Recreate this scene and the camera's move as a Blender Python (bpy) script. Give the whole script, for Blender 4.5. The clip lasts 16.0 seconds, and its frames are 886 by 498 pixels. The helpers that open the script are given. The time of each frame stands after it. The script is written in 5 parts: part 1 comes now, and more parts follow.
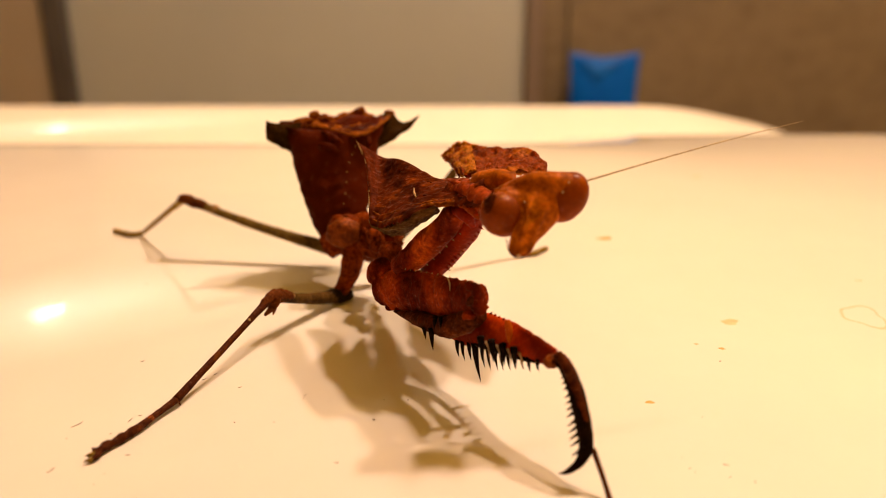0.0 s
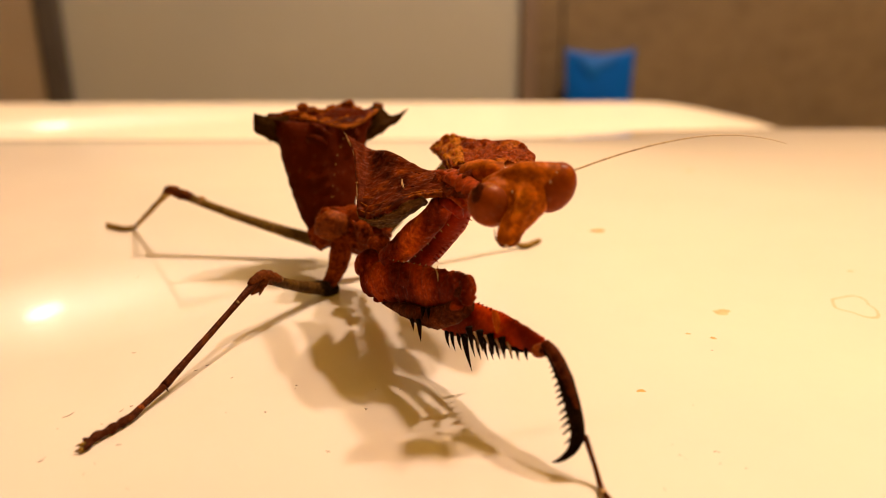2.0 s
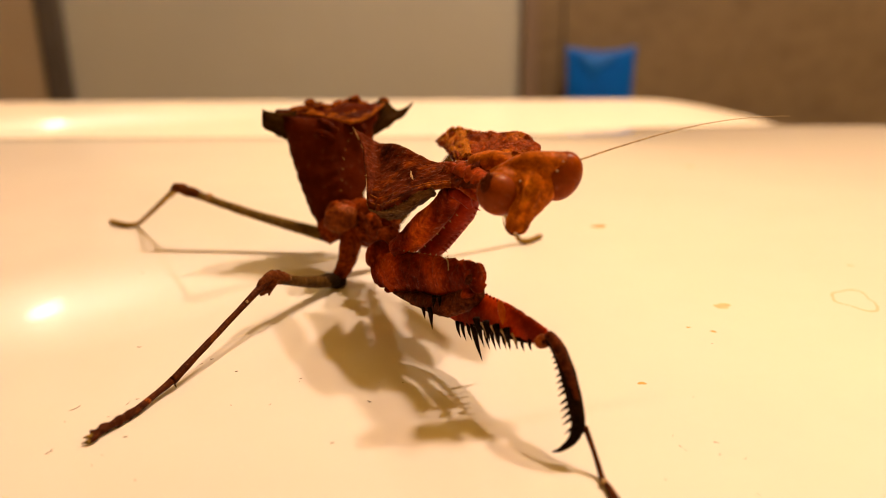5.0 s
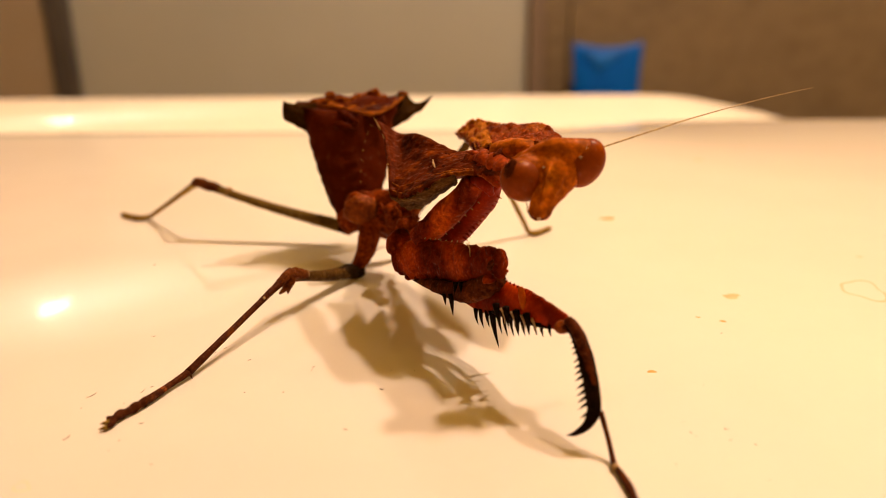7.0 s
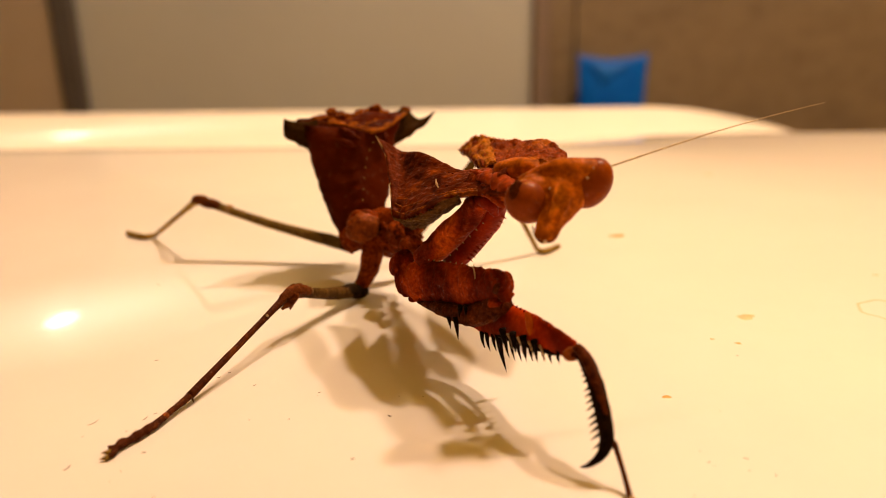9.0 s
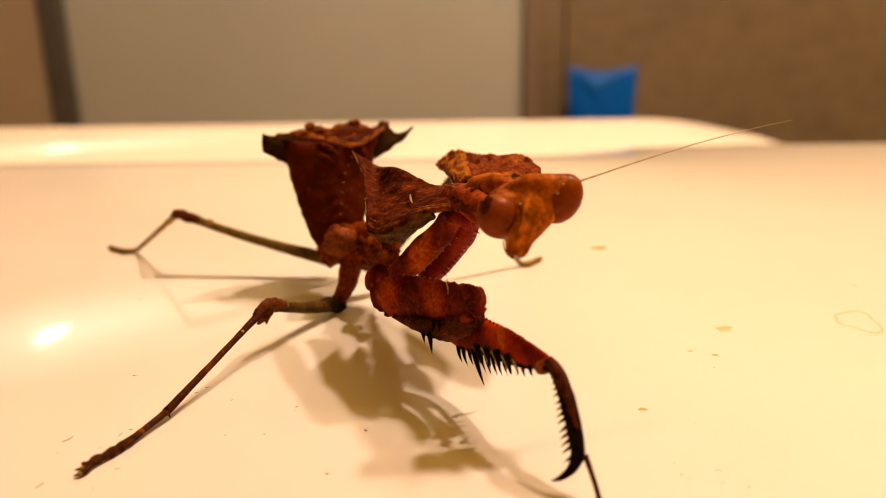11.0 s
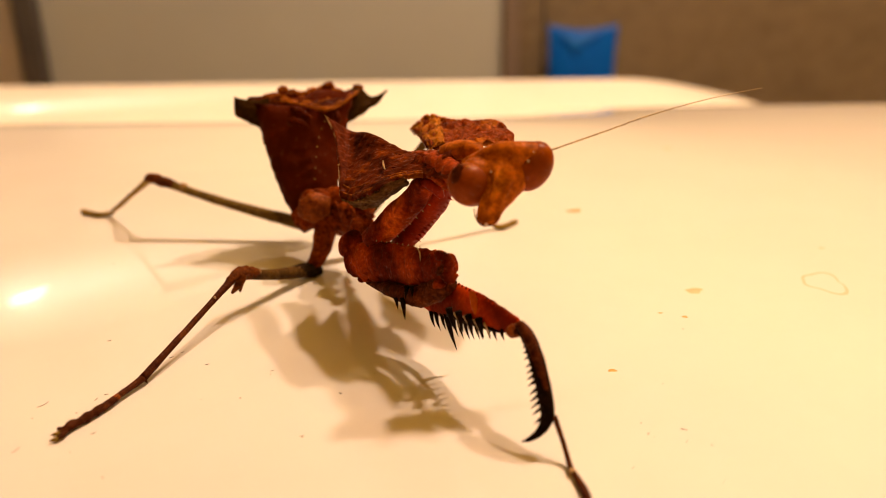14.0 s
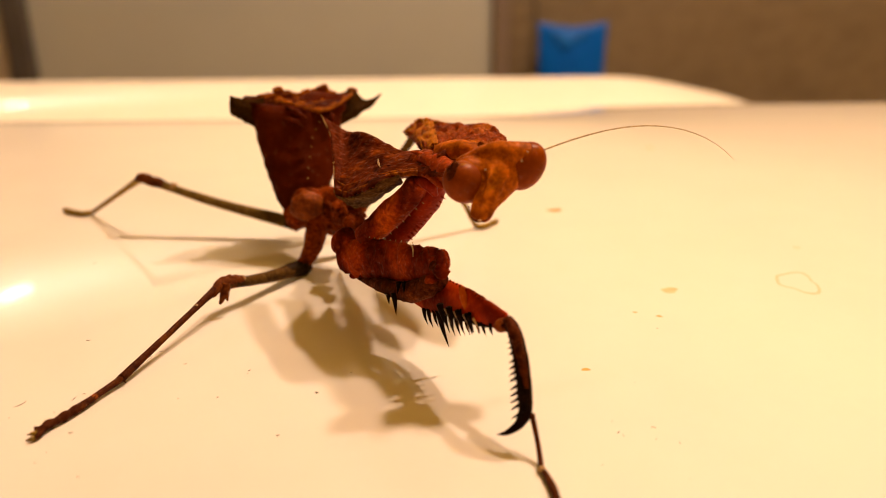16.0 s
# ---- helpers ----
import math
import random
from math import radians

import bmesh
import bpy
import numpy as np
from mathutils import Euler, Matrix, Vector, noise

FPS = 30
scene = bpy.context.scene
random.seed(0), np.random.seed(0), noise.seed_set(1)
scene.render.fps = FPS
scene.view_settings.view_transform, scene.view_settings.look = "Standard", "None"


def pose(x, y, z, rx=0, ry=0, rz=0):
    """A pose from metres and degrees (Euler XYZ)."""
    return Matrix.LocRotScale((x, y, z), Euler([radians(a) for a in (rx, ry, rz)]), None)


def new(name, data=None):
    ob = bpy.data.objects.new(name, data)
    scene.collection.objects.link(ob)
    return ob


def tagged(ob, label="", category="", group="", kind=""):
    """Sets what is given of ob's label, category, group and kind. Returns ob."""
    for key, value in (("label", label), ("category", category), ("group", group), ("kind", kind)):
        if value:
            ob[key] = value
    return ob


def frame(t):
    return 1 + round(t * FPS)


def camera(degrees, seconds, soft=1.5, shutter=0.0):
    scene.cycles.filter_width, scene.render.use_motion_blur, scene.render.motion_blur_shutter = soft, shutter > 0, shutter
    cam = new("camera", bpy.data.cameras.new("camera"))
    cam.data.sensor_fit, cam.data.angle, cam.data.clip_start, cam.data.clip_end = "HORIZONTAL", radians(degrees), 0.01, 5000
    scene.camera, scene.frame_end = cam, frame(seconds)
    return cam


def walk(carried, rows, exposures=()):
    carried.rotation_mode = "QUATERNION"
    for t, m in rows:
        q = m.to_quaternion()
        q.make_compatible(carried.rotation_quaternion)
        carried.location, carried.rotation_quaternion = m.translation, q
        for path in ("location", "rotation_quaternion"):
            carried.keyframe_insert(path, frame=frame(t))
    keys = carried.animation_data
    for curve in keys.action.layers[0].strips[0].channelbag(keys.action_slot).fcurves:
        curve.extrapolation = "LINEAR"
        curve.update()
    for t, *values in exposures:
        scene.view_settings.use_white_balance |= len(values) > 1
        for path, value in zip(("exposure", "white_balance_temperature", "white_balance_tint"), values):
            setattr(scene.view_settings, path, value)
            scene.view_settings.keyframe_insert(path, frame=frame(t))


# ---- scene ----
# ---- camera ----
cam = camera(60.0, 16.0, 0.6)
cam.data.dof.use_dof = True
cam.data.dof.focus_distance = 0.063
cam.data.dof.aperture_fstop = 27.0
# seconds; eye in millimetres; yaw, pitch, roll in degrees
ROWS = [
    (0.0, 0.01, 0.09, 29.99, -0.01, -18.01, -0.01),
    (0.5, 0.23, 0.01, 29.47, -0.17, -17.99, 0.14),
    (1.0, 0.56, 0.00, 29.40, -0.18, -18.12, 0.20),
    (1.5, 0.39, 0.00, 29.47, -0.28, -18.14, 0.10),
    (2.0, 0.40, -0.12, 29.38, -0.34, -18.17, 0.10),
    (2.5, 0.36, -0.01, 29.25, -0.36, -18.26, 0.07),
    (3.0, 0.36, -0.16, 29.16, -0.37, -18.25, 0.17),
    (3.5, 0.43, -0.12, 29.14, -0.38, -18.31, 0.16),
    (4.0, 0.37, -0.31, 29.29, -0.35, -18.30, 0.20),
    (6.5, 0.16, -1.24, 29.02, -0.05, -18.44, 0.34),
    (7.0, -0.09, -1.39, 28.84, 0.13, -18.54, 0.44),
    (7.5, -0.25, -1.47, 28.63, 0.25, -18.59, 0.44),
    (8.0, -0.17, -0.88, 28.84, 0.49, -18.86, 0.74),
    (8.5, -0.28, -0.28, 29.13, 0.49, -18.75, 0.93),
    (9.0, -0.33, 0.09, 29.25, 0.49, -17.67, 0.73),
    (9.5, -0.55, 0.15, 28.36, 0.43, -17.15, 0.34),
    (10.0, 0.00, -0.00, 28.54, 0.17, -16.71, 0.58),
    (12.5, 1.22, -0.12, 30.51, -0.51, -18.08, 1.10),
    (13.0, 0.88, -0.04, 30.16, -1.27, -19.75, 0.97),
    (13.5, 0.71, 0.01, 30.38, -1.33, -19.65, 0.64),
    (14.0, 1.47, -0.32, 29.93, -1.60, -19.80, 0.50),
    (14.5, 1.69, -0.45, 30.01, -1.79, -20.21, 0.30),
    (15.0, 1.60, -0.52, 29.89, -1.94, -20.28, 0.29),
    (15.5, 1.69, -0.58, 29.64, -2.18, -20.09, 0.34),
    (16.0, 2.63, -0.93, 30.48, -2.25, -20.06, 0.22),
]
walk(cam, [(t, pose(x / 1000, y / 1000, z / 1000, 90 + p, r, w)) for t, x, y, z, w, p, r in ROWS])

# ---- light ----
scene.view_settings.exposure = 0.0
world = bpy.data.worlds.new("room_dark")
world.use_nodes = True
world.node_tree.nodes["Background"].inputs[0].default_value = (0.9, 0.72, 0.35, 1)
world.node_tree.nodes["Background"].inputs[1].default_value = 0.02
scene.world = world
INSECT = Vector((-0.004, 0.074, 0))


def spot(az, el, far):
    """A place seen from the insect: degrees to the right of straight ahead, degrees up, metres."""
    a, e = radians(az), radians(el)
    return Vector((math.sin(a) * math.cos(e), math.cos(a) * math.cos(e), math.sin(e))) * far + INSECT


def lamp(name, place, watts, radius, colour):
    data = bpy.data.lights.new(name, "POINT")
    data.shadow_soft_size, data.energy, data.color = radius, watts, colour
    ob = new(name, data)
    ob.location = place
    return ob


WARM = (1.0, 0.709, 0.520)
BULBS = (spot(44.0, 67.5, 1.30), spot(56.0, 58.5, 1.45))
lamp("bulb_light", BULBS[0], 45, 0.037, WARM)
lamp("bulb_light", BULBS[1], 45, 0.037, WARM)
NIGHT_LIGHT = spot(-30.5, 19.9, 1.30)

# ---- materials ----
MM = 0.001


def mat(name, build, rough=0.5, spec=0.5, metal=0.0):
    m = bpy.data.materials.new(name)
    m.use_nodes = True
    nt = m.node_tree
    b = nt.nodes["Principled BSDF"]
    b.inputs["Roughness"].default_value = rough
    b.inputs["Metallic"].default_value = metal
    b.inputs["Specular IOR Level"].default_value = spec
    build(nt, b)
    return m


def node(nt, kind, **kw):
    n = nt.nodes.new(kind)
    for k, v in kw.items():
        n.inputs[k.replace("_", " ")].default_value = v
    return n


def ramp(nt, fac, stops):
    r = nt.nodes.new("ShaderNodeValToRGB")
    el = r.color_ramp.elements
    while len(el) < len(stops):
        el.new(0.5)
    for e, (p, c) in zip(el, stops):
        e.position, e.color = p, (*c, 1)
    nt.links.new(fac, r.inputs[0])
    return r.outputs[0]


def coords(nt, stretch=(1, 1, 1)):
    tc, mp = nt.nodes.new("ShaderNodeTexCoord"), nt.nodes.new("ShaderNodeMapping")
    mp.inputs["Scale"].default_value = stretch
    nt.links.new(tc.outputs["Object"], mp.inputs[0])
    return mp.outputs[0]


def streaks(nt, along):
    """Coordinates drawn out along a direction, for veins and fibres."""
    d = Vector(along).normalized()
    e = d.cross(Vector((0, 0, 1))).normalized()
    tc, join = nt.nodes.new("ShaderNodeTexCoord"), nt.nodes.new("ShaderNodeCombineXYZ")
    for k, (axis, squeeze) in enumerate(((d, 0.75), (e, 1.15), (d.cross(e), 1.15))):
        dot = nt.nodes.new("ShaderNodeVectorMath")
        dot.operation = "DOT_PRODUCT"
        dot.inputs[1].default_value = axis * squeeze
        nt.links.new(tc.outputs["Object"], dot.inputs[0])
        nt.links.new(dot.outputs["Value"], join.inputs[k])
    return join.outputs[0]


def noise_tex(nt, vec, scale, detail=4.0, rough=0.6):
    n = node(nt, "ShaderNodeTexNoise", Scale=scale, Detail=detail, Roughness=rough)
    nt.links.new(vec, n.inputs["Vector"])
    return n.outputs[0]


def bump(nt, b, height, strength, dist):
    n = node(nt, "ShaderNodeBump", Strength=strength, Distance=dist)
    nt.links.new(height, n.inputs["Height"])
    nt.links.new(n.outputs[0], b.inputs["Normal"])


def mixc(nt, fac, a, c, mode="MIX"):
    n = nt.nodes.new("ShaderNodeMix")
    n.data_type, n.blend_type = "RGBA", mode
    for sock, v in ((n.inputs[0], fac), (n.inputs[6], a), (n.inputs[7], c)):
        if isinstance(v, (int, float)):
            sock.default_value = v
        elif isinstance(v, tuple):
            sock.default_value = (*v, 1)
        else:
            nt.links.new(v, sock)
    return n.outputs[2]


def cuticle(name, dark, mid, light, scale=420.0, rough=0.5, spec=0.4, relief=0.00016, stretch=(1, 1, 1), glow=0.0, spots=0.45, bands=0.0, along=None):
    """Insect skin: mottled in two scales, granular relief, worn gloss."""
    def build(nt, b):
        v = streaks(nt, along) if along else coords(nt, stretch)
        big, fine = noise_tex(nt, v, scale, 5, 0.65), noise_tex(nt, v, scale * 5, 3, 0.6)
        base = ramp(nt, big, [(0.28, dark), (0.47, mid), (0.58, mid), (0.76, light)])
        grain = noise_tex(nt, v, scale * 14, 2, 0.6)
        flecks = ramp(nt, fine, [(0.36, (0.25, 0.2, 0.18)), (0.5, (1, 1, 1)), (0.72, (1.45, 1.3, 1.1))])
        flecks = mixc(nt, 1.0, flecks, ramp(nt, grain, [(0.34, (0.45, 0.42, 0.4)), (0.5, (1, 1, 1)), (0.68, (1.5, 1.45, 1.3))]), "MULTIPLY")
        if bands:
            wv = node(nt, "ShaderNodeTexWave", Scale=bands, Distortion=5.0, Detail=3.0, **{"Detail Scale": 1.5})
            nt.links.new(v, wv.inputs["Vector"])
            base = mixc(nt, 0.75, base, ramp(nt, wv.outputs[0], [(0.15, (0.28, 0.22, 0.2)), (0.55, (0.9, 0.85, 0.8)), (0.9, (1.4, 1.7, 1.6))]), "MULTIPLY")
        nt.links.new(mixc(nt, spots, base, flecks, "MULTIPLY"), b.inputs["Base Color"])
        vo = node(nt, "ShaderNodeTexVoronoi", Scale=scale * 3.2)
        nt.links.new(v, vo.inputs["Vector"])
        h = mixc(nt, 0.35, mixc(nt, 0.5, fine, vo.outputs[0]), grain)
        nt.links.new(ramp(nt, grain, [(0.60, (spec,) * 3), (0.74, (spec + 0.2,) * 3)]), b.inputs["Specular IOR Level"])
        bump(nt, b, h, 0.9, relief)
        nt.links.new(ramp(nt, fine, [(0.3, (rough + 0.15,) * 3), (0.7, (rough - 0.12,) * 3)]), b.inputs["Roughness"])
        if glow:
            b.inputs["Subsurface Weight"].default_value = glow
            b.inputs["Subsurface Radius"].default_value = (1.0, 0.25, 0.08)
            b.inputs["Subsurface Scale"].default_value = 0.0006
    return mat(name, build, rough, spec)


BODY = cuticle("leaf_brown_cuticle", (0.0366, 0.00552, 0.00069), (0.1891, 0.03163, 0.00207), (0.4636, 0.10580, 0.00690), 240.0, 0.52, 0.02, 0.00034, spots=0.75)
ABDOMEN = cuticle("abdomen_cuticle", (0.0184, 0.00230, 0.00040), (0.0720, 0.00940, 0.00050), (0.2700, 0.04400, 0.00140), 110.0, 0.52, 0.02, 0.00022, spots=0.16)
KNOB = cuticle("knob_cuticle", (0.1035, 0.01980, 0.00176), (0.2300, 0.05060, 0.00330), (0.3795, 0.10120, 0.00660), 240.0, 0.5, 0.08, 0.00042, spots=0.55)
KNEE = cuticle("knee_cuticle", (0.035, 0.009, 0.0018), (0.115, 0.030, 0.005), (0.24, 0.078, 0.014), 420.0, 0.55, 0.03, 0.00022, spots=0.55)
SKIN = cuticle("neck_skin", (0.10, 0.010, 0.0008), (0.30, 0.042, 0.0016), (0.48, 0.100, 0.004), 260.0, 0.48, 0.06, 0.00018, glow=0.1, spots=0.45)
TANLEG = cuticle("tan_leg_cuticle", (0.060, 0.036, 0.008), (0.165, 0.098, 0.022), (0.31, 0.205, 0.058), 400.0, 0.5, 0.06)
DUSK = cuticle("dusky_joint", (0.008, 0.004, 0.0015), (0.024, 0.0125, 0.0045), (0.062, 0.034, 0.011), 420.0, 0.55, 0.03, 0.00016, spots=0.5)
OLIVE = cuticle("olive_lobe_cuticle", (0.012, 0.005, 0.0006), (0.036, 0.015, 0.0016), (0.075, 0.034, 0.004), 260.0, 0.6, 0.01, spots=0.4)
CRUMPLE = cuticle("orange_crumpled_cuticle", (0.06, 0.010, 0.0008), (0.25, 0.066, 0.003), (0.46, 0.165, 0.010), 300.0, 0.55, 0.02, 0.00025, spots=0.6)
SHIELD = cuticle("shield_cuticle", (0.0140, 0.00250, 0.00050), (0.0900, 0.01400, 0.00090), (0.4600, 0.09600, 0.00300), 130.0, 0.55, 0.02, 0.00045, spots=0.6, along=(-0.68, 0.60, -0.36))
LOBE = cuticle("pale_lobe_cuticle", (0.0550, 0.01050, 0.00126), (0.2420, 0.05880, 0.00315), (0.5060, 0.17850, 0.01260), 420.0, 0.5, 0.03, 0.00030, spots=0.7)
HEAD = cuticle("head_cuticle", (0.2000, 0.03100, 0.00110), (0.4100, 0.09800, 0.00230), (0.6800, 0.24000, 0.00850), 200.0, 0.45, 0.04, 0.00016, spots=0.55)
EYE = cuticle("eye_surface", (0.090, 0.013, 0.0008), (0.220, 0.040, 0.0014), (0.44, 0.110, 0.0034), 160.0, 0.38, 0.07, 0.00001, glow=0.12, spots=0.16)
RED = cuticle("red_foreleg_cuticle", (0.1086, 0.00756, 0.00060), (0.3664, 0.02772, 0.00084), (0.6785, 0.10710, 0.00300), 260.0, 0.45, 0.05, 0.0001, glow=0.1, spots=0.25, bands=85.0)
DEEP = cuticle("deep_red_cuticle", (0.0944, 0.0063, 0.0004), (0.2242, 0.0147, 0.0006), (0.354, 0.0315, 0.0012), 260.0, 0.45, 0.06, 0.0001, spots=0.25)
FEMUR = cuticle("dark_foreleg_cuticle", (0.0480, 0.00550, 0.00066), (0.2580, 0.02750, 0.00121), (0.5520, 0.08800, 0.00352), 220.0, 0.5, 0.025, 0.00032, spots=0.5, bands=95.0)
LEG = cuticle("leg_cuticle", (0.014, 0.004, 0.0012), (0.058, 0.0135, 0.0020), (0.17, 0.048, 0.006), 420.0, 0.55, 0.04)
GREYLEG = cuticle("grey_leg_cuticle", (0.0280, 0.01360, 0.00320), (0.0960, 0.04800, 0.00960), (0.1920, 0.11200, 0.02720), 400.0, 0.55, 0.04)
BARK = cuticle("bark_cuticle", (0.030, 0.012, 0.0030), (0.095, 0.043, 0.0110), (0.20, 0.105, 0.030), 300.0, 0.65, 0.005, 0.00025, spots=0.6)
FARPLATE = cuticle("dark_plate_cuticle", (0.0510, 0.00630, 0.00072), (0.2200, 0.03600, 0.00160), (0.5200, 0.15500, 0.00800), 260.0, 0.48, 0.04, 0.0005, spots=0.6)
BAND = cuticle("orange_band", (0.34, 0.045, 0.0012), (0.46, 0.085, 0.002), (0.56, 0.13, 0.003), 300.0, 0.5, 0.04, 0.0001, spots=0.2)
GOLD = cuticle("golden_margin", (0.16, 0.030, 0.0015), (0.40, 0.125, 0.005), (0.66, 0.33, 0.030), 330.0, 0.5, 0.04, 0.0004, spots=0.75)
DARKLEG = cuticle("dark_tibia_cuticle", (0.016, 0.0036, 0.0006), (0.075, 0.0150, 0.0014), (0.19, 0.042, 0.004), 420.0, 0.55, 0.03, 0.0002, spots=0.6)
OLIVETAN = cuticle("olive_tan_cuticle", (0.1200, 0.06750, 0.01200), (0.3000, 0.18750, 0.03900), (0.5100, 0.35250, 0.09750), 400.0, 0.55, 0.04)
FEELERTAN = cuticle("feeler_tan", (0.36, 0.26, 0.13), (0.45, 0.34, 0.19), (0.54, 0.43, 0.26), 500.0, 0.5, 0.05)
TAN = cuticle("tan_feeler", (0.20, 0.10, 0.030), (0.30, 0.165, 0.055), (0.40, 0.24, 0.09), 500.0, 0.5, 0.1)
BLACK = cuticle("black_spine", (0.005, 0.002, 0.001), (0.010, 0.004, 0.0015), (0.022, 0.008, 0.003), 500.0, 0.5, 0.02, 0.00002)
PALE = cuticle("pale_joint", (0.25, 0.13, 0.05), (0.45, 0.28, 0.12), (0.6, 0.42, 0.22), 600.0, 0.4, 0.3)


def enamel(nt, b):
    """Glossy white enamel, faintly clouded, with a trace of limescale in its gloss and the light's falloff painted into
    its tone.
    """
    v = coords(nt)
    n1, n2 = noise_tex(nt, v, 9.0, 4, 0.6), noise_tex(nt, v, 900.0, 2, 0.5)
    film = noise_tex(nt, v, 60.0, 5, 0.65)
    # light falloff painted into the tone: darker and pinker towards the near left
    at, falloff = nt.nodes.new("ShaderNodeVectorMath"), node(nt, "ShaderNodeMapRange", **{"From Min": -0.06, "From Max": 0.06, "To Min": -0.35, "To Max": 0.35})
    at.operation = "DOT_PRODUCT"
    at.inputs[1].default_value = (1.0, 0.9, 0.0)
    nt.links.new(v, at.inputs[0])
    nt.links.new(at.outputs["Value"], falloff.inputs["Value"])
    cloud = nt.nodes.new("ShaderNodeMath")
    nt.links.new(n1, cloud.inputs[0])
    nt.links.new(falloff.outputs[0], cloud.inputs[1])
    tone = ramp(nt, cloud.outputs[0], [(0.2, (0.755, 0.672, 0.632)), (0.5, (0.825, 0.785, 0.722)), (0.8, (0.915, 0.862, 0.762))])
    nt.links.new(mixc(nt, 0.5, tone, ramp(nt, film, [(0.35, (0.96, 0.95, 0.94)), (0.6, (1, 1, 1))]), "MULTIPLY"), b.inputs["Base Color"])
    nt.links.new(ramp(nt, film, [(0.3, (0.012,) * 3), (0.75, (0.03,) * 3)]), b.inputs["Roughness"])
    bump(nt, b, n2, 0.05, 0.00003)


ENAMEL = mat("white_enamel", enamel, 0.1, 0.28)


def flat_noise(c1, c2, scale, relief=0.0005):
    def build(nt, b):
        v = coords(nt)
        n1, n2 = noise_tex(nt, v, scale, 5, 0.6), noise_tex(nt, v, scale * 14, 3, 0.6)
        nt.links.new(ramp(nt, n1, [(0.3, c1), (0.7, c2)]), b.inputs["Base Color"])
        bump(nt, b, n2, 0.3, relief)
    return build


def wood(nt, b):
    v = streaks(nt, (1.0, 0.0, 0.16))
    n1, n2 = noise_tex(nt, v, 5.0, 5, 0.6), noise_tex(nt, v, 40.0, 4, 0.6)
    base = ramp(nt, n1, [(0.34, (0.138, 0.099, 0.058)), (0.46, (0.176, 0.129, 0.074)), (0.7, (0.204, 0.151, 0.088))])
    nt.links.new(mixc(nt, 0.6, base, ramp(nt, n2, [(0.35, (0.86, 0.84, 0.82)), (0.6, (1.04, 1.04, 1.04))]), "MULTIPLY"), b.inputs["Base Color"])
    bump(nt, b, n2, 0.2, 0.001)


PANEL = mat("grey_door_panel", flat_noise((0.40, 0.405, 0.37), (0.44, 0.45, 0.41), 3.0), 0.55)
DARK = mat("dark_strip", flat_noise((0.05, 0.045, 0.045), (0.09, 0.08, 0.075), 8.0), 0.5)
FRAME = mat("brown_frame", flat_noise((0.28, 0.21, 0.155), (0.34, 0.26, 0.195), 5.0), 0.5)
DIMWALL = mat("dim_beige_wall", flat_noise((0.32, 0.255, 0.18), (0.365, 0.295, 0.215), 2.5), 0.7)
JAMB = mat("dark_brown_frame", flat_noise((0.17, 0.125, 0.095), (0.21, 0.155, 0.12), 5.0), 0.5)
WALL = mat("yellowish_wall", flat_noise((0.365, 0.275, 0.055), (0.42, 0.32, 0.070), 2.5), 0.7)
WOOD = mat("brown_wood_wall", wood, 0.55)
BLUE = mat("blue_film", flat_noise((0.001, 0.080, 0.42), (0.002, 0.115, 0.56), 12.0, 0.002), 0.4, 0.12)
BLUEPALE = mat("pale_blue_film", flat_noise((0.003, 0.098, 0.44), (0.006, 0.135, 0.57), 14.0, 0.002), 0.4, 0.2)
CEIL = mat("yellowish_ceiling", flat_noise((0.405, 0.31, 0.060), (0.46, 0.35, 0.075), 2.0), 0.8)
STAIN = mat("ochre_stain", flat_noise((0.62, 0.31, 0.05), (0.74, 0.45, 0.12), 900.0, 0.00004), 0.35)
DRIED = mat("dark_ochre_stain", flat_noise((0.60, 0.26, 0.020), (0.70, 0.40, 0.07), 900.0, 0.00004), 0.35)
THIN = mat("thin_ochre_stain", flat_noise((0.70, 0.52, 0.24), (0.80, 0.66, 0.40), 700.0, 0.00004), 0.35)
FAINT = mat("faint_stain", flat_noise((0.78, 0.67, 0.43), (0.82, 0.73, 0.52), 900.0, 0.00002), 0.25)
FLUFF = mat("dark_fluff", flat_noise((0.10, 0.06, 0.03), (0.18, 0.11, 0.06), 900.0, 0.00002), 0.7)


def shining(nt, b):
    b.inputs["Emission Color"].default_value = (1.0, 0.84, 0.64, 1)
    b.inputs["Emission Strength"].default_value = 40.0
    b.inputs["Base Color"].default_value = (0.9, 0.9, 0.88, 1)


GLOBE = mat("lit_globe", shining, 0.4)
SHADE_HALF = (0.34, 0.070)             # half width and half height of the frosted shade behind the wall light


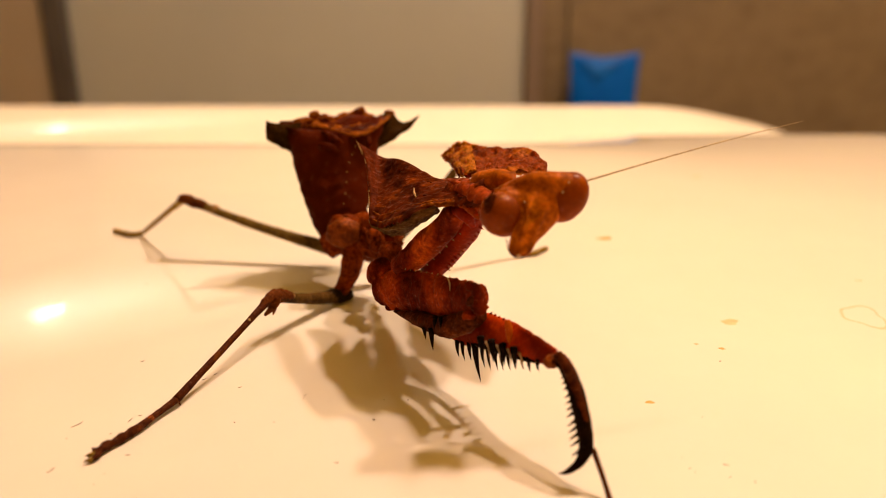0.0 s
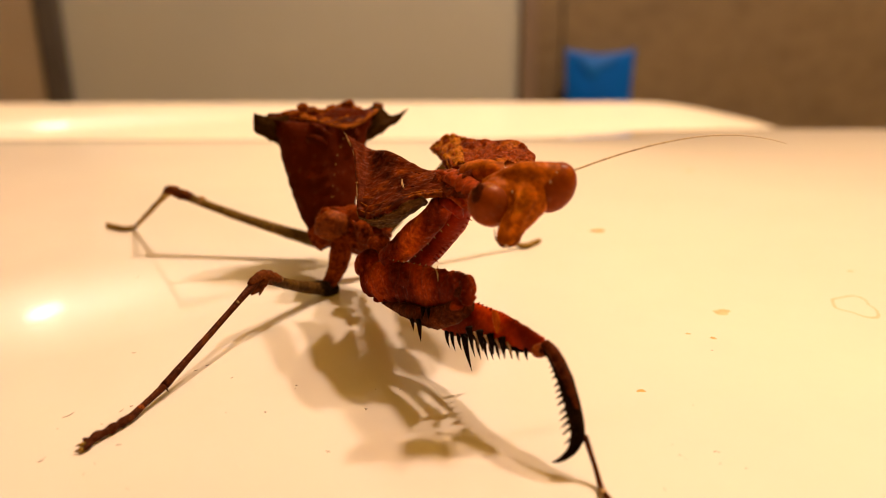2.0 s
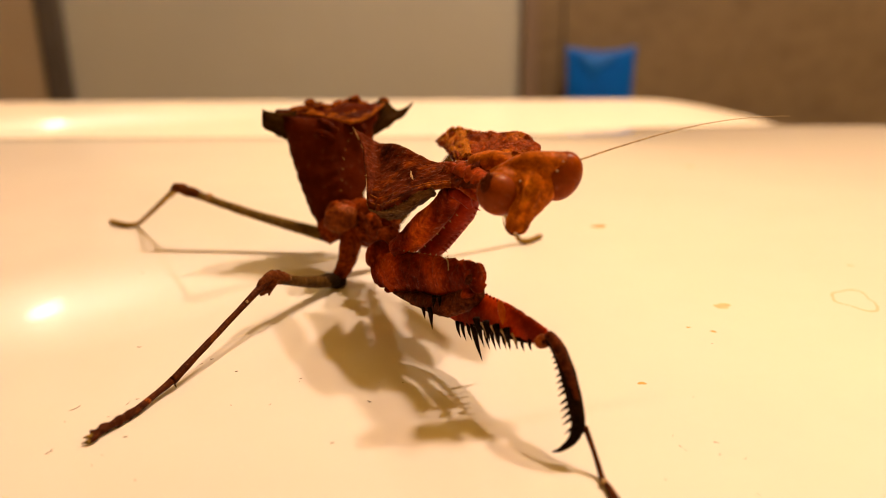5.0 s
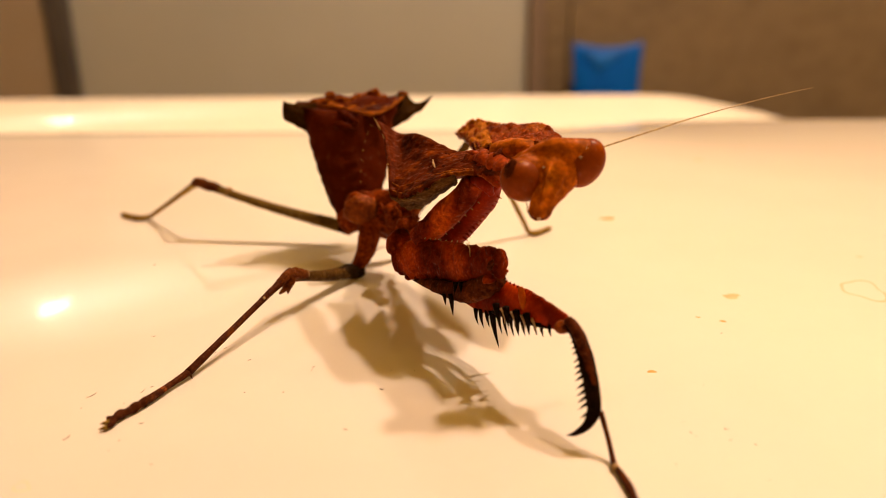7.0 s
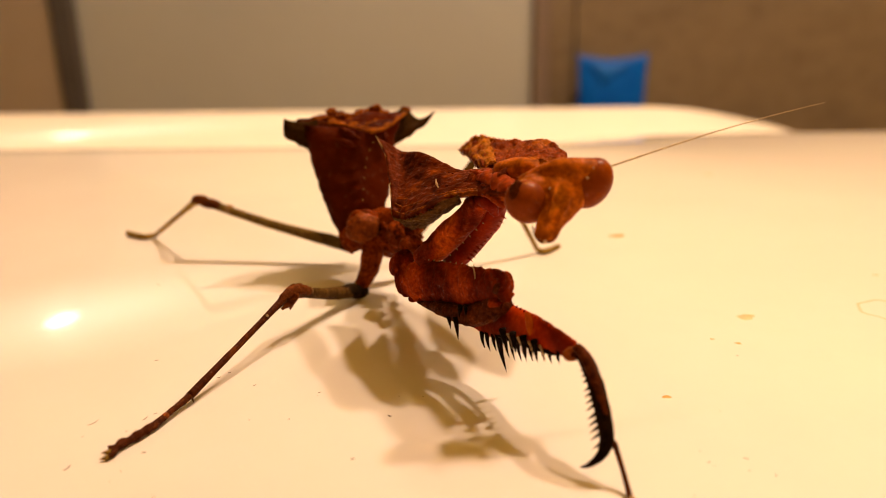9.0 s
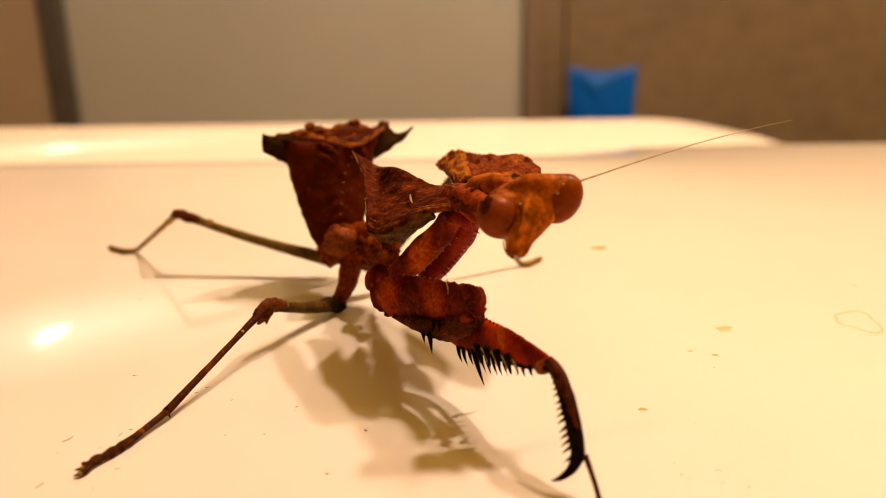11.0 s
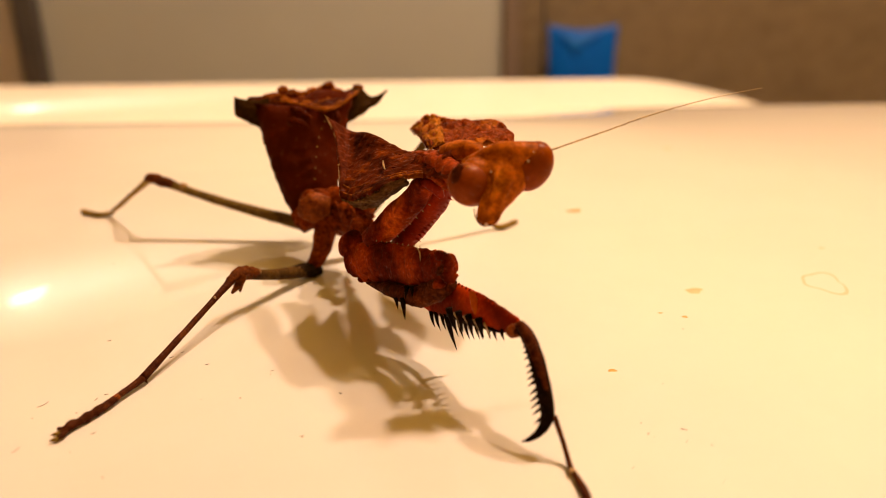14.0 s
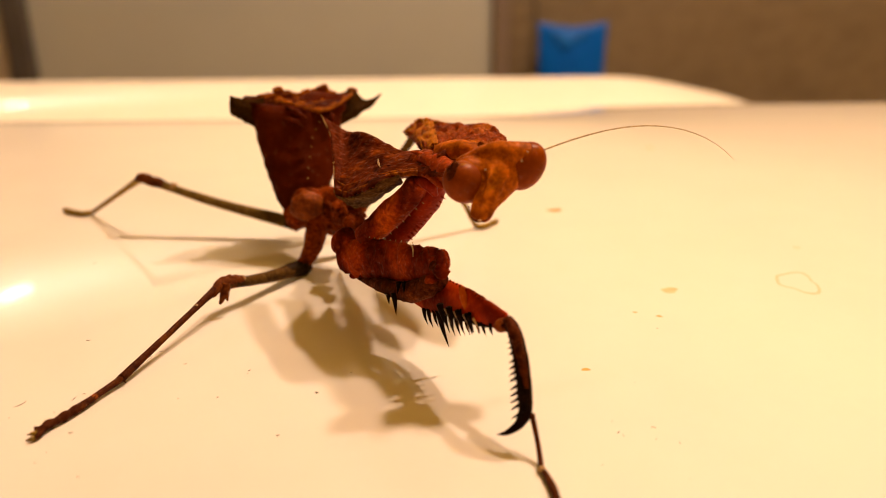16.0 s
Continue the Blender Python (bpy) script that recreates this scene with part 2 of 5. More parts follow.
def frosted(side, up):
    """Frosted white glass with its glow set as emission, brightest in the middle and fading outwards."""
    def build(nt, b):
        tc, join = nt.nodes.new("ShaderNodeTexCoord"), nt.nodes.new("ShaderNodeCombineXYZ")
        for k, axis in enumerate((side / SHADE_HALF[0], up / SHADE_HALF[1])):
            dot = nt.nodes.new("ShaderNodeVectorMath")
            dot.operation = "DOT_PRODUCT"
            dot.inputs[1].default_value = axis
            nt.links.new(tc.outputs["Object"], dot.inputs[0])
            nt.links.new(dot.outputs["Value"], join.inputs[k])
        fall = nt.nodes.new("ShaderNodeTexGradient")
        fall.gradient_type = "QUADRATIC_SPHERE"
        nt.links.new(join.outputs[0], fall.inputs[0])
        nt.links.new(ramp(nt, fall.outputs[1], [(0.0, (0.02, 0.018, 0.014)), (0.8, (1.0, 0.89, 0.74))]), b.inputs["Emission Color"])
        b.inputs["Emission Strength"].default_value = 1.7
        b.inputs["Base Color"].default_value = (0.75, 0.74, 0.7, 1)
    return mat("glowing_shade", build, 0.5)


# ---- mesh tools (millimetres) ----


def part(name, bm, material, parent=None, label="", at=(0, 0, 0), smooth=True):
    """Links a bmesh, drawn in millimetres of the world, as one mesh object whose origin lies at the given place."""
    bmesh.ops.recalc_face_normals(bm, faces=bm.faces)
    me = bpy.data.meshes.new(name)
    o = Vector(at)
    for v in bm.verts:
        v.co = (v.co - o) * MM
    bm.to_mesh(me)
    bm.free()
    for p in me.polygons:
        p.use_smooth = smooth
    me.materials.append(material)
    ob = new(name, me)
    home = o * MM
    if parent is not None:
        ob.parent = parent
        home = home - Vector(parent["base"])
    ob.location = home
    ob["base"] = tuple(o * MM)
    if label:
        tagged(ob, label)
    return ob


def spline(pts, n):
    """Catmull-Rom through a few points; n samples."""
    p = np.array(pts, float)
    p = np.vstack([2 * p[0] - p[1], p, 2 * p[-1] - p[-2]])
    out = []
    for s in np.linspace(0, len(p) - 3 - 1e-6, n):
        i = int(s)
        u = s - i
        a, b, c, d = p[i:i + 4]
        out.append(0.5 * ((2 * b) + (c - a) * u + (2 * a - 5 * b + 4 * c - d) * u * u + (3 * b - a - 3 * c + d) * u ** 3))
    return np.array(out)


def tube(bm, pts, radii, sides=12, n=None, rough=0.0, freq=1.5, wide=None, flat=1.0):
    """A tapered limb through the points. wide: the direction in which it is broad; flat: its thickness over its breadth."""
    n = n or max(6, 5 * len(pts))
    c, r = spline(pts, n), spline([[x, 0, 0] for x in radii], n)[:, 0]
    rings, side = [], Vector(wide) if wide else Vector((0.3, 0.2, 1))
    for i in range(n):
        d = Vector(c[min(i + 1, n - 1)] - c[max(i - 1, 0)]).normalized()
        side = (side - d * side.dot(d)).normalized()
        up = d.cross(side)
        ring = []
        for k in range(sides):
            a = 2 * math.pi * k / sides
            q = Vector(c[i]) + (side * math.cos(a) + up * math.sin(a) * flat) * max(r[i], 0.01)
            if rough:
                q += (q - Vector(c[i])) * rough * (noise.noise(q * freq) + 0.5 * noise.noise(q * freq * 3.1))
            ring.append(bm.verts.new(q))
        rings.append(ring)
        if wide:
            side = Vector(wide)
    for a, b in zip(rings, rings[1:]):
        for k in range(sides):
            bm.faces.new((a[k], a[(k + 1) % sides], b[(k + 1) % sides], b[k]))
    bm.faces.new(rings[0][::-1])
    bm.faces.new(rings[-1])
    return bm


def blob(bm, centre, axes, sub=3, rough=0.0, freq=1.2):
    """An uneven rounded lump; axes: three half axes as vectors."""
    made = bmesh.ops.create_icosphere(bm, subdivisions=sub, radius=1.0)["verts"]
    m = Matrix(axes).transposed()
    for v in made:
        q = m @ v.co
        if rough:
            q *= 1 + rough * (noise.noise((q + Vector(centre)) * freq) + 0.5 * noise.noise((q + Vector(centre)) * freq * 2.7))
        v.co = q + Vector(centre)
    return bm


def ball(bm, centre, r, **kw):
    return blob(bm, centre, ((r, 0, 0), (0, r, 0), (0, 0, r)), **kw)


def surface(net, nu, nv):
    """Places on the smooth surface through a small net, nu along its rows and nv across them."""
    rows = [spline(r, nu) for r in net]
    return np.array([spline([r[i] for r in rows], nv) for i in range(nu)])


def sheet(bm, net, nu, nv, thick, rough=0.0, freq=0.8, jag=0.0):
    """A thin leaf-like plate over a small net of places, with two skins, a rim and a torn margin along its last row."""
    grid = surface(net, nu, nv)
    rng = random.Random(nu * 7 + nv)
    top, low = [], []
    for i in range(nu):
        tear = jag * rng.uniform(-1, 1)
        a, b = [], []
        for j in range(nv):
            q = Vector(grid[i, j])
            du = Vector(grid[min(i + 1, nu - 1), j] - grid[max(i - 1, 0), j])
            dv = Vector(grid[i, min(j + 1, nv - 1)] - grid[i, max(j - 1, 0)])
            nrm = du.cross(dv)
            nrm = nrm.normalized() if nrm.length > 1e-9 else Vector((0, 0, 1))
            if j >= nv - 2 and jag:
                q += dv.normalized() * tear * (1 if j == nv - 1 else 0.4)
            q += nrm * rough * (noise.noise(q * freq) + 0.5 * noise.noise(q * freq * 3))
            edge = min(1.0, 0.35 + 0.65 * min(j, nv - 1 - j, i, nu - 1 - i) / 2.5)
            a.append(bm.verts.new(q + nrm * thick * 0.5 * edge))
            b.append(bm.verts.new(q - nrm * thick * 0.5 * edge))
        top.append(a)
        low.append(b)
    for i in range(nu - 1):
        for j in range(nv - 1):
            bm.faces.new((top[i][j], top[i + 1][j], top[i + 1][j + 1], top[i][j + 1]))
            bm.faces.new((low[i][j], low[i][j + 1], low[i + 1][j + 1], low[i + 1][j]))
    for i in range(nu - 1):
        for j in (0, nv - 1):
            bm.faces.new((top[i][j], top[i + 1][j], low[i + 1][j], low[i][j]))
    for j in range(nv - 1):
        for i in (0, nu - 1):
            bm.faces.new((top[i][j], top[i][j + 1], low[i][j + 1], low[i][j]))
    return bm


def spike(bm, base, tip, r, bend=0.0, sides=7):
    b, t = Vector(base), Vector(tip)
    mid = (b + t) / 2 + Vector((bend, 0, 0))
    return tube(bm, [b, mid, t], [r, r * 0.6, 0.015], sides=sides, n=6)


def box(bm, lo, hi, bevel=0.0):
    made = bmesh.ops.create_cube(bm, size=1.0)["verts"]
    lo, hi = Vector(lo), Vector(hi)
    for v in made:
        v.co = Vector((lo[k] + (v.co[k] + 0.5) * (hi[k] - lo[k]) for k in range(3)))
    if bevel:
        edges = list({e for v in made for e in v.link_edges})
        bmesh.ops.bevel(bm, geom=edges, offset=bevel, segments=3, affect="EDGES", profile=0.5)
    return bm


def melt(ob, voxel, rounds):
    """Melts the overlapping lumps of a part into one smooth skin."""
    r = ob.modifiers.new("melt", "REMESH")
    r.mode, r.voxel_size, r.use_smooth_shade = "VOXEL", voxel * MM, True
    s = ob.modifiers.new("soften", "SMOOTH")
    s.factor, s.iterations = 0.5, rounds
    return ob


def BM():
    return bmesh.new()


def root(name, base, label, category):
    ob = new(name)
    ob.empty_display_size = 0.01
    ob.location = Vector(base) * MM
    ob["base"] = tuple(Vector(base) * MM)
    return tagged(ob, label, category)


# ---- the room ----
BACK, FLOOR, TOP = 1400.0, -800.0, 1500.0


def room():
    s = dict(kind="structure")
    def wall(name, lo, hi, m, label, cat="wall"):
        return tagged(part(name, box(BM(), lo, hi), m, label=label, smooth=False), category=cat, **s)
    wall("floor", (-1700, -1400, FLOOR - 60), (1700, BACK + 200, FLOOR), FRAME, "plain brown floor of the small room", "floor")
    wall("ceiling", (-1700, -1400, TOP), (1700, BACK + 200, TOP + 60), CEIL, "plain warm yellowish ceiling", "ceiling")
    wall("wall_west", (-1780, -1400, FLOOR), (-1700, BACK + 200, TOP), WALL, "plain warm yellowish side wall")
    wall("wall_east", (1700, -1400, FLOOR), (1780, BACK + 200, TOP), WALL, "plain warm yellowish side wall")
    wall("wall_south", (-1700, -1480, FLOOR), (1700, -1400, TOP), WALL, "plain warm yellowish wall")
    xs = (-701, -661, 147, 175, 219)
    wall("wall_north_left", (-1700, BACK, FLOOR), (xs[0], BACK + 80, TOP), DIMWALL, "dull beige wall beside the sliding door")
    wall("wall_north_right", (xs[4], BACK - 12, FLOOR), (1700, BACK + 80, TOP), WOOD, "brown wood-grained wall panel")
    door = tagged(part("door_1", box(BM(), (xs[1], BACK + 12, FLOOR), (xs[2], BACK + 50, TOP - 100), 3), PANEL,
                       label="plain grey sliding door panel in a dark frame", smooth=False), category="door", **s)
    door["base"] = (0, 0, 0)
    part("door_frame", box(BM(), (xs[0], BACK - 6, FLOOR), (xs[1], BACK + 60, TOP), 3), DARK, door, "dark grey upright door frame", smooth=False)
    part("door_frame", box(BM(), (xs[2], BACK - 6, FLOOR), (xs[3], BACK + 60, TOP), 3), JAMB, door, "brown upright door frame", smooth=False)
    part("door_frame", box(BM(), (xs[3], BACK - 2, FLOOR), (xs[4], BACK + 60, TOP), 3), WOOD, door, "light brown upright trim", smooth=False)
    part("door_frame", box(BM(), (xs[1], BACK - 4, TOP - 100), (xs[2], BACK + 60, TOP), 3), FRAME, door, "brown lintel over the door", smooth=False)


def pouch():
    """A limp blue film pouch with two pointed top corners, on a wall shelf."""
    lo, hi, y = (217.3, 0, -142.5), (333.5, 0, -54.2), 1340.0
    cx, w, top = (lo[0] + hi[0]) / 2, hi[0] - lo[0], hi[2]
    bm = BM()
    nx, nz, h = 19, 22, 190.0
    skins = []
    for side in (-1, 1):
        g = []
        for j in range(nz):
            v = j / (nz - 1)
            row = []
            for i in range(nx):
                u = i / (nx - 1) * 2 - 1
                puff = 17 * (1 - abs(u) ** 2.5) * (1 - v ** 3) * (1 if v > 0.02 else 0.6)
                z = top - h + h * v - 9 * (1 - abs(u) ** 1.5) * v ** 6
                wob = 2.2 * noise.noise(Vector((u * 2, v * 3, side * 2.0)))
                row.append(bm.verts.new((cx + u * w / 2 * (0.97 + 0.05 * v ** 4), y + side * (puff + 0.8) + wob, z)))
            g.append(row)
        skins.append(g)
    for g in skins:
        for j in range(nz - 1):
            for i in range(nx - 1):
                bm.faces.new((g[j][i], g[j][i + 1], g[j + 1][i + 1], g[j + 1][i]))
    a, b = skins
    for j in range(nz - 1):
        for i in (0, nx - 1):
            bm.faces.new((a[j][i], a[j + 1][i], b[j + 1][i], b[j][i]))
    for i in range(nx - 1):
        for j in (0, nz - 1):
            bm.faces.new((a[j][i], a[j][i + 1], b[j][i + 1], b[j][i]))
    ob = part("pouch", bm, BLUE, label="glossy blue film pouch with pointed top corners", at=(cx, y, top - h))
    tagged(ob, category="pouch")
    bm = BM()
    sheet(bm, [[(cx - w * 0.36, y - 5.5, top - 13), (cx - w * 0.06, y - 8.6, top - 17), (cx + w * 0.26, y - 7.0, top - 14)],
               [(cx - w * 0.24, y - 10.5, top - 27), (cx - w * 0.10, y - 12.2, top - 30), (cx + w * 0.08, y - 11.6, top - 27)],
               [(cx - w * 0.16, y - 13.2, top - 38), (cx - w * 0.12, y - 14.6, top - 46), (cx - w * 0.06, y - 13.6, top - 38)]], 12, 9, 0.6)
    part("paler_patch", bm, BLUEPALE, ob, "paler blue patch under the top seam")
    z = top - h
    shelf = part("wall_shelf", box(BM(), (cx - 220, y - 60, z - 22.5), (cx + 260, BACK - 12.5, z - 0.6), 2), WOOD, label="plain brown wooden wall shelf", at=(cx, BACK - 13, z - 20), smooth=False)
    tagged(shelf, category="shelf")


def lights():
    """A two-bulb pendant near the ceiling and a small oblong night light on the wall."""
    mid = (BULBS[0] + BULBS[1]) / 2 / MM
    hang = root("pendant_lamp", (mid.x, mid.y, TOP), "two-armed pendant lamp hanging from the ceiling, switched on", "lamp")
    part("cord", tube(BM(), [(mid.x, mid.y, TOP), (mid.x, mid.y, mid.z + 70)], [4, 4], n=4), DARK, hang, at=(mid.x, mid.y, TOP))
    for b in BULBS:
        b = b / MM
        part("arm", tube(BM(), [(mid.x, mid.y, mid.z + 70), (b.x, b.y, b.z + 62)], [6, 6], n=4), DARK, hang, at=mid)
        part("socket", tube(BM(), [b + Vector((0, 0, 64)), b + Vector((0, 0, 46)), b + Vector((0, 0, 40))], [22, 26, 12], n=6, sides=20), DARK, hang, at=b)
    p = NIGHT_LIGHT / MM
    d = Vector((p.x, p.y - 74, p.z)).normalized()
    side = Vector((0, 0, 1)).cross(d).normalized()
    tilt = (side * math.cos(radians(14)) + d.cross(side) * math.sin(radians(14)))
    bm = blob(BM(), p, (tilt * 25, d * 4, d.cross(tilt) * 2.3), sub=3)
    night = part("wall_light", bm, GLOBE, label="small oblong white wall light, switched on", at=p)
    tagged(night, category="lamp")
    # unseen glowing shade, added for the pale band it mirrors in the white top
    up = d.cross(side) if d.cross(side).z > 0 else -d.cross(side)
    shade_at = p + d * 34 - side * 60
    part("shade", blob(BM(), shade_at, (side * SHADE_HALF[0] * 1000, d * 14, up * SHADE_HALF[1] * 1000), sub=5), frosted(side, up), night, "long glowing shade, unseen, added for its reflection in the top", at=shade_at)
    part("bracket", tube(BM(), [p + Vector((0, 9, 0)), (p.x, BACK - 2, p.z)], [7, 7], n=4), DARK, night, "dark bracket to the wall", at=p)


# ---- the white stand ----
def smooth_step(a, b, x):
    t = min(max((x - a) / (b - a), 0), 1)
    return t * t * (3 - 2 * t)


FRONT_Y, EDGE_Y, EDGE_L, EDGE_X, CORNER = -190.0, 410.0, -420.0, 240.0, 40.0
ROLL_R = (90.0, 1500.0)                # the level top rolls over into a trough, tightly on one side and broadly on the other
RIM_Y, RIM_Z = 400.0, -22.6            # crest of the raised rim beyond the trough


OUTLINE = ((-190, 240), (290, 240), (325, 202), (410, 202))


def deck_half(y):
    """Left and right ends of the top's rounded outline at y: wide in front, narrower along the rim behind."""
    cut = 0.0
    for edge, way in ((EDGE_Y, 1), (FRONT_Y, -1)):
        over = (y - (edge - way * CORNER)) * way
        if over > 0:
            cut = max(cut, CORNER - math.sqrt(max(CORNER ** 2 - over ** 2, 0)))
    right = sum(float(np.interp(y + d, [p[0] for p in OUTLINE], [p[1] for p in OUTLINE])) for d in (-8, -4, 0, 4, 8)) / 5
    return EDGE_L + cut, right - cut


def deck_fall(x, y):
    """Height of the top: level, rolled over into a trough, then up a gently crowned rim."""
    far = smooth_step(5.0, 95.0, x)
    r = ROLL_R[0] + (ROLL_R[1] - ROLL_R[0]) * far
    over = max(y - (166.7 + 26.0 * far - (0.09 - 0.013 * far) * r), 0.0)
    roll = -over * over / (2 * r)
    back = y - RIM_Y
    rim = RIM_Z + 0.13 * back - back * back / 950.0 - 15.0 * smooth_step(104.0, 205.0, x)
    trough = -38.0
    if y < 300:
        return max(roll - 0.0035 * max(y - 215.0, 0.0) ** 2, trough)
    return max(trough, rim)


def stand():
    """A white enamelled washstand top, level in front, with a trough and a raised rim behind it, on its cabinet."""
    bm = BM()
    us = sorted({round(math.sin(math.pi / 2 * k / 24), 5) for k in range(-24, 25)})
    ys = [FRONT_Y + CORNER * (1 - math.cos(math.pi / 2 * k / 14)) for k in range(15)]
    ys += [FRONT_Y + CORNER + k * (EDGE_Y - FRONT_Y - 2 * CORNER) / 160 for k in range(1, 160)]
    ys += [EDGE_Y - CORNER * (1 - math.cos(math.pi / 2 * k / 14)) for k in range(14, -1, -1)]
    grid = []
    for y in ys:
        lo, hi = deck_half(y)
        row = []
        for u in us:
            x = (lo + hi) / 2 + u * (hi - lo) / 2
            d = min(x - lo, (hi - x) / 2.5, EDGE_Y - y, y - FRONT_Y)
            roll = 6.0 * (1 - min(d / 9.0, 1.0)) ** 2
            row.append(bm.verts.new((x, y, deck_fall(x, y) - roll)))
        grid.append(row)
    for a, b in zip(grid, grid[1:]):
        for k in range(len(us) - 1):
            bm.faces.new((a[k], a[k + 1], b[k + 1], b[k]))
    rim = grid[0] + [r[-1] for r in grid[1:]] + grid[-1][-2::-1] + [r[0] for r in grid[-2:0:-1]]
    low = [bm.verts.new((v.co.x, v.co.y, -75.0)) for v in rim]
    n = len(rim)
    for k in range(n):
        bm.faces.new((low[k], low[(k + 1) % n], rim[(k + 1) % n], rim[k]))
    bm.faces.new(low)
    bmesh.ops.remove_doubles(bm, verts=bm.verts, dist=0.002)
    cx, cy = (EDGE_L + EDGE_X) / 2, (FRONT_Y + EDGE_Y) / 2
    base = root("washstand", (cx, cy, FLOOR), "white glossy washstand top with rounded corners on a brown cabinet", "washstand")
    part("top", bm, ENAMEL, base, "glossy white enamelled top, faintly stained, light falloff painted in", at=(0, 60, -75))
    part("cabinet", box(BM(), (EDGE_L + 30, FRONT_Y + 30, FLOOR), (40, EDGE_Y - 30, -75.2), 4), FRAME, base, "plain brown cabinet under the top", at=(cx, cy, FLOOR), smooth=False)


def stains():
    """Dried drops and crumbs on the white top."""
    def spot(name, x, y, rx, ry, m, label, seed, ring=0.0):
        bm, z0 = BM(), deck_fall(x, y)
        rng = random.Random(seed)
        n, outer, inner = 28, [], []
        ph = [rng.uniform(0, 6.28) for _ in range(4)]
        for k in range(n):
            a = 2 * math.pi * k / n
            w = 1 + 0.16 * math.sin(2 * a + ph[0]) + 0.14 * math.sin(3 * a + ph[1]) + 0.08 * math.sin(5 * a + ph[2])
            outer.append(bm.verts.new((x + rx * w * math.cos(a), y + ry * w * math.sin(a), z0 + 0.004)))
            inner.append(bm.verts.new((x + rx * w * (ring or 0.6) * math.cos(a), y + ry * w * (ring or 0.6) * math.sin(a), z0 + (0.03 if not ring else 0.012))))
        for k in range(n):
            bm.faces.new((outer[k], outer[(k + 1) % n], inner[(k + 1) % n], inner[k]))
        if not ring:
            bm.faces.new(inner)
        tagged(part(name, bm, m, label=label, at=(x, y, z0)), category="stain", group="stains on the white top")
    spot("stain", 21.38, 96.91, 0.9, 0.75, DRIED, "small dried ochre drop", 1)
    spot("stain", 28.11, 69.27, 0.85, 0.7, THIN, "irregular dried ochre drop", 2)
    spot("stain", 16.22, 53.53, 0.32, 0.27, STAIN, "tiny dried ochre drop", 3)
    spot("stain", 23.21, 64.21, 0.2, 0.17, STAIN, "tiny dried ochre drop", 4)
    spot("stain", 25.20, 63.26, 0.3, 0.22, STAIN, "tiny dried ochre drop", 5)
    spot("stain", 41.9, 70.68, 2.3, 2.5, FAINT, "faint yellowish ring of dried water", 6, 0.86)
    spot("stain", -26.48, 38.87, 0.55, 0.5, FAINT, "faint small ring of dried water", 10, 0.82)
    spot("stain", 46.69, 80.86, 0.35, 0.3, FAINT, "faint yellowish speck of dried water", 7)
    spot("stain", 45.25, 134.44, 0.7, 0.9, FAINT, "faint yellowish speck of dried water", 8)
    spot("stain", 59.19, 150.90, 0.7, 0.9, FAINT, "faint yellowish speck of dried water", 9)


def fluff():
    def fibre(x, y, length, turn, curl):
        bm = BM()
        pts = []
        for k in range(5):
            a = radians(turn) + curl * (k / 4 - 0.5)
            s = length * (k / 4 - 0.5)
            pts.append((x + s * math.cos(a), y + s * math.sin(a), 0.035))
        tube(bm, pts, [0.012, 0.022, 0.022, 0.02, 0.01], sides=5, n=10)
        tagged(part("fibre", bm, FLUFF, label="tiny dark dust fibre on the white top", at=(x, y, 0)), category="dust", group="dust on the white top")
    for x, y, length, turn, curl in (
            (-27.00, 50.16, 1.0, 60, 0.6), (-23.39, 50.81, 0.6, 80, 0.3), (-22.92, 51.46, 0.3, 20, 0.2), (-26.16, 60.62, 0.4, 10, 0.8),
            (-19.08, 58.19, 0.4, 40, 1.5), (-19.76, 57.28, 0.4, 30, 1.0), (-32.90, 79.74, 0.4, 20, 0.6), (-26.19, 44.35, 0.7, 70, 0.4), (-21.79, 46.16, 0.35, 15, 0.4),
            (-5.15, 50.89, 0.35, -20, 0.5), (-7.20, 45.21, 0.3, 10, 0.5), (19.13, 45.01, 0.25, 10, 0.3), (-16.46, 55.92, 0.3, 30, 0.9), (16.58, 44.55, 0.2, 10, 0.3),
            (-10.96, 54.61, 0.25, 30, 0.5), (24.20, 60.64, 0.2, 10, 0.4),
            (19.32, 44.92, 0.10, 0, 0.4), (18.96, 43.56, 0.24, 47, 0.4), (16.83, 44.12, 0.11, 94, 0.4), (20.44, 43.04, 0.13, 141, 0.4), (19.78, 39.15, 0.10, 8, 0.4), (19.58, 51.23, 0.10, 55, 0.4), (16.45, 45.89, 0.11, 102, 0.4), (14.51, 40.82, 0.10, 149, 0.4), (-24.09, 48.90, 0.13, 16, 0.4), (-22.46, 43.92, 0.10, 63, 0.4), (-22.68, 42.73, 0.10, 110, 0.4), (-15.52, 50.45, 0.16, 157, 0.4), (-12.58, 50.50, 0.16, 24, 0.4), (-11.00, 54.07, 0.10, 71, 0.4), (-4.61, 53.90, 0.10, 118, 0.4), (-2.72, 53.82, 0.10, 165, 0.4), (-5.11, 50.78, 0.16, 32, 0.4), (-7.14, 45.19, 0.14, 79, 0.4), (-19.23, 41.10, 0.24, 126, 0.4), (-27.00, 48.26, 0.10, 173, 0.4)):
        fibre(x, y, length, turn, curl)


# ---- the insect ----
BASE = (-6.0, 76.0, 0.0)
CENTRE = Vector((-4.0, 74.0, 8.0))          # the body sways about this place
RIDING, LEGS, FEELER, LIFTING = [], [], [], {}           # parts that ride on the body; jointed legs; pieces of the feeler


def ride(ob):
    RIDING.append(ob)
    return ob


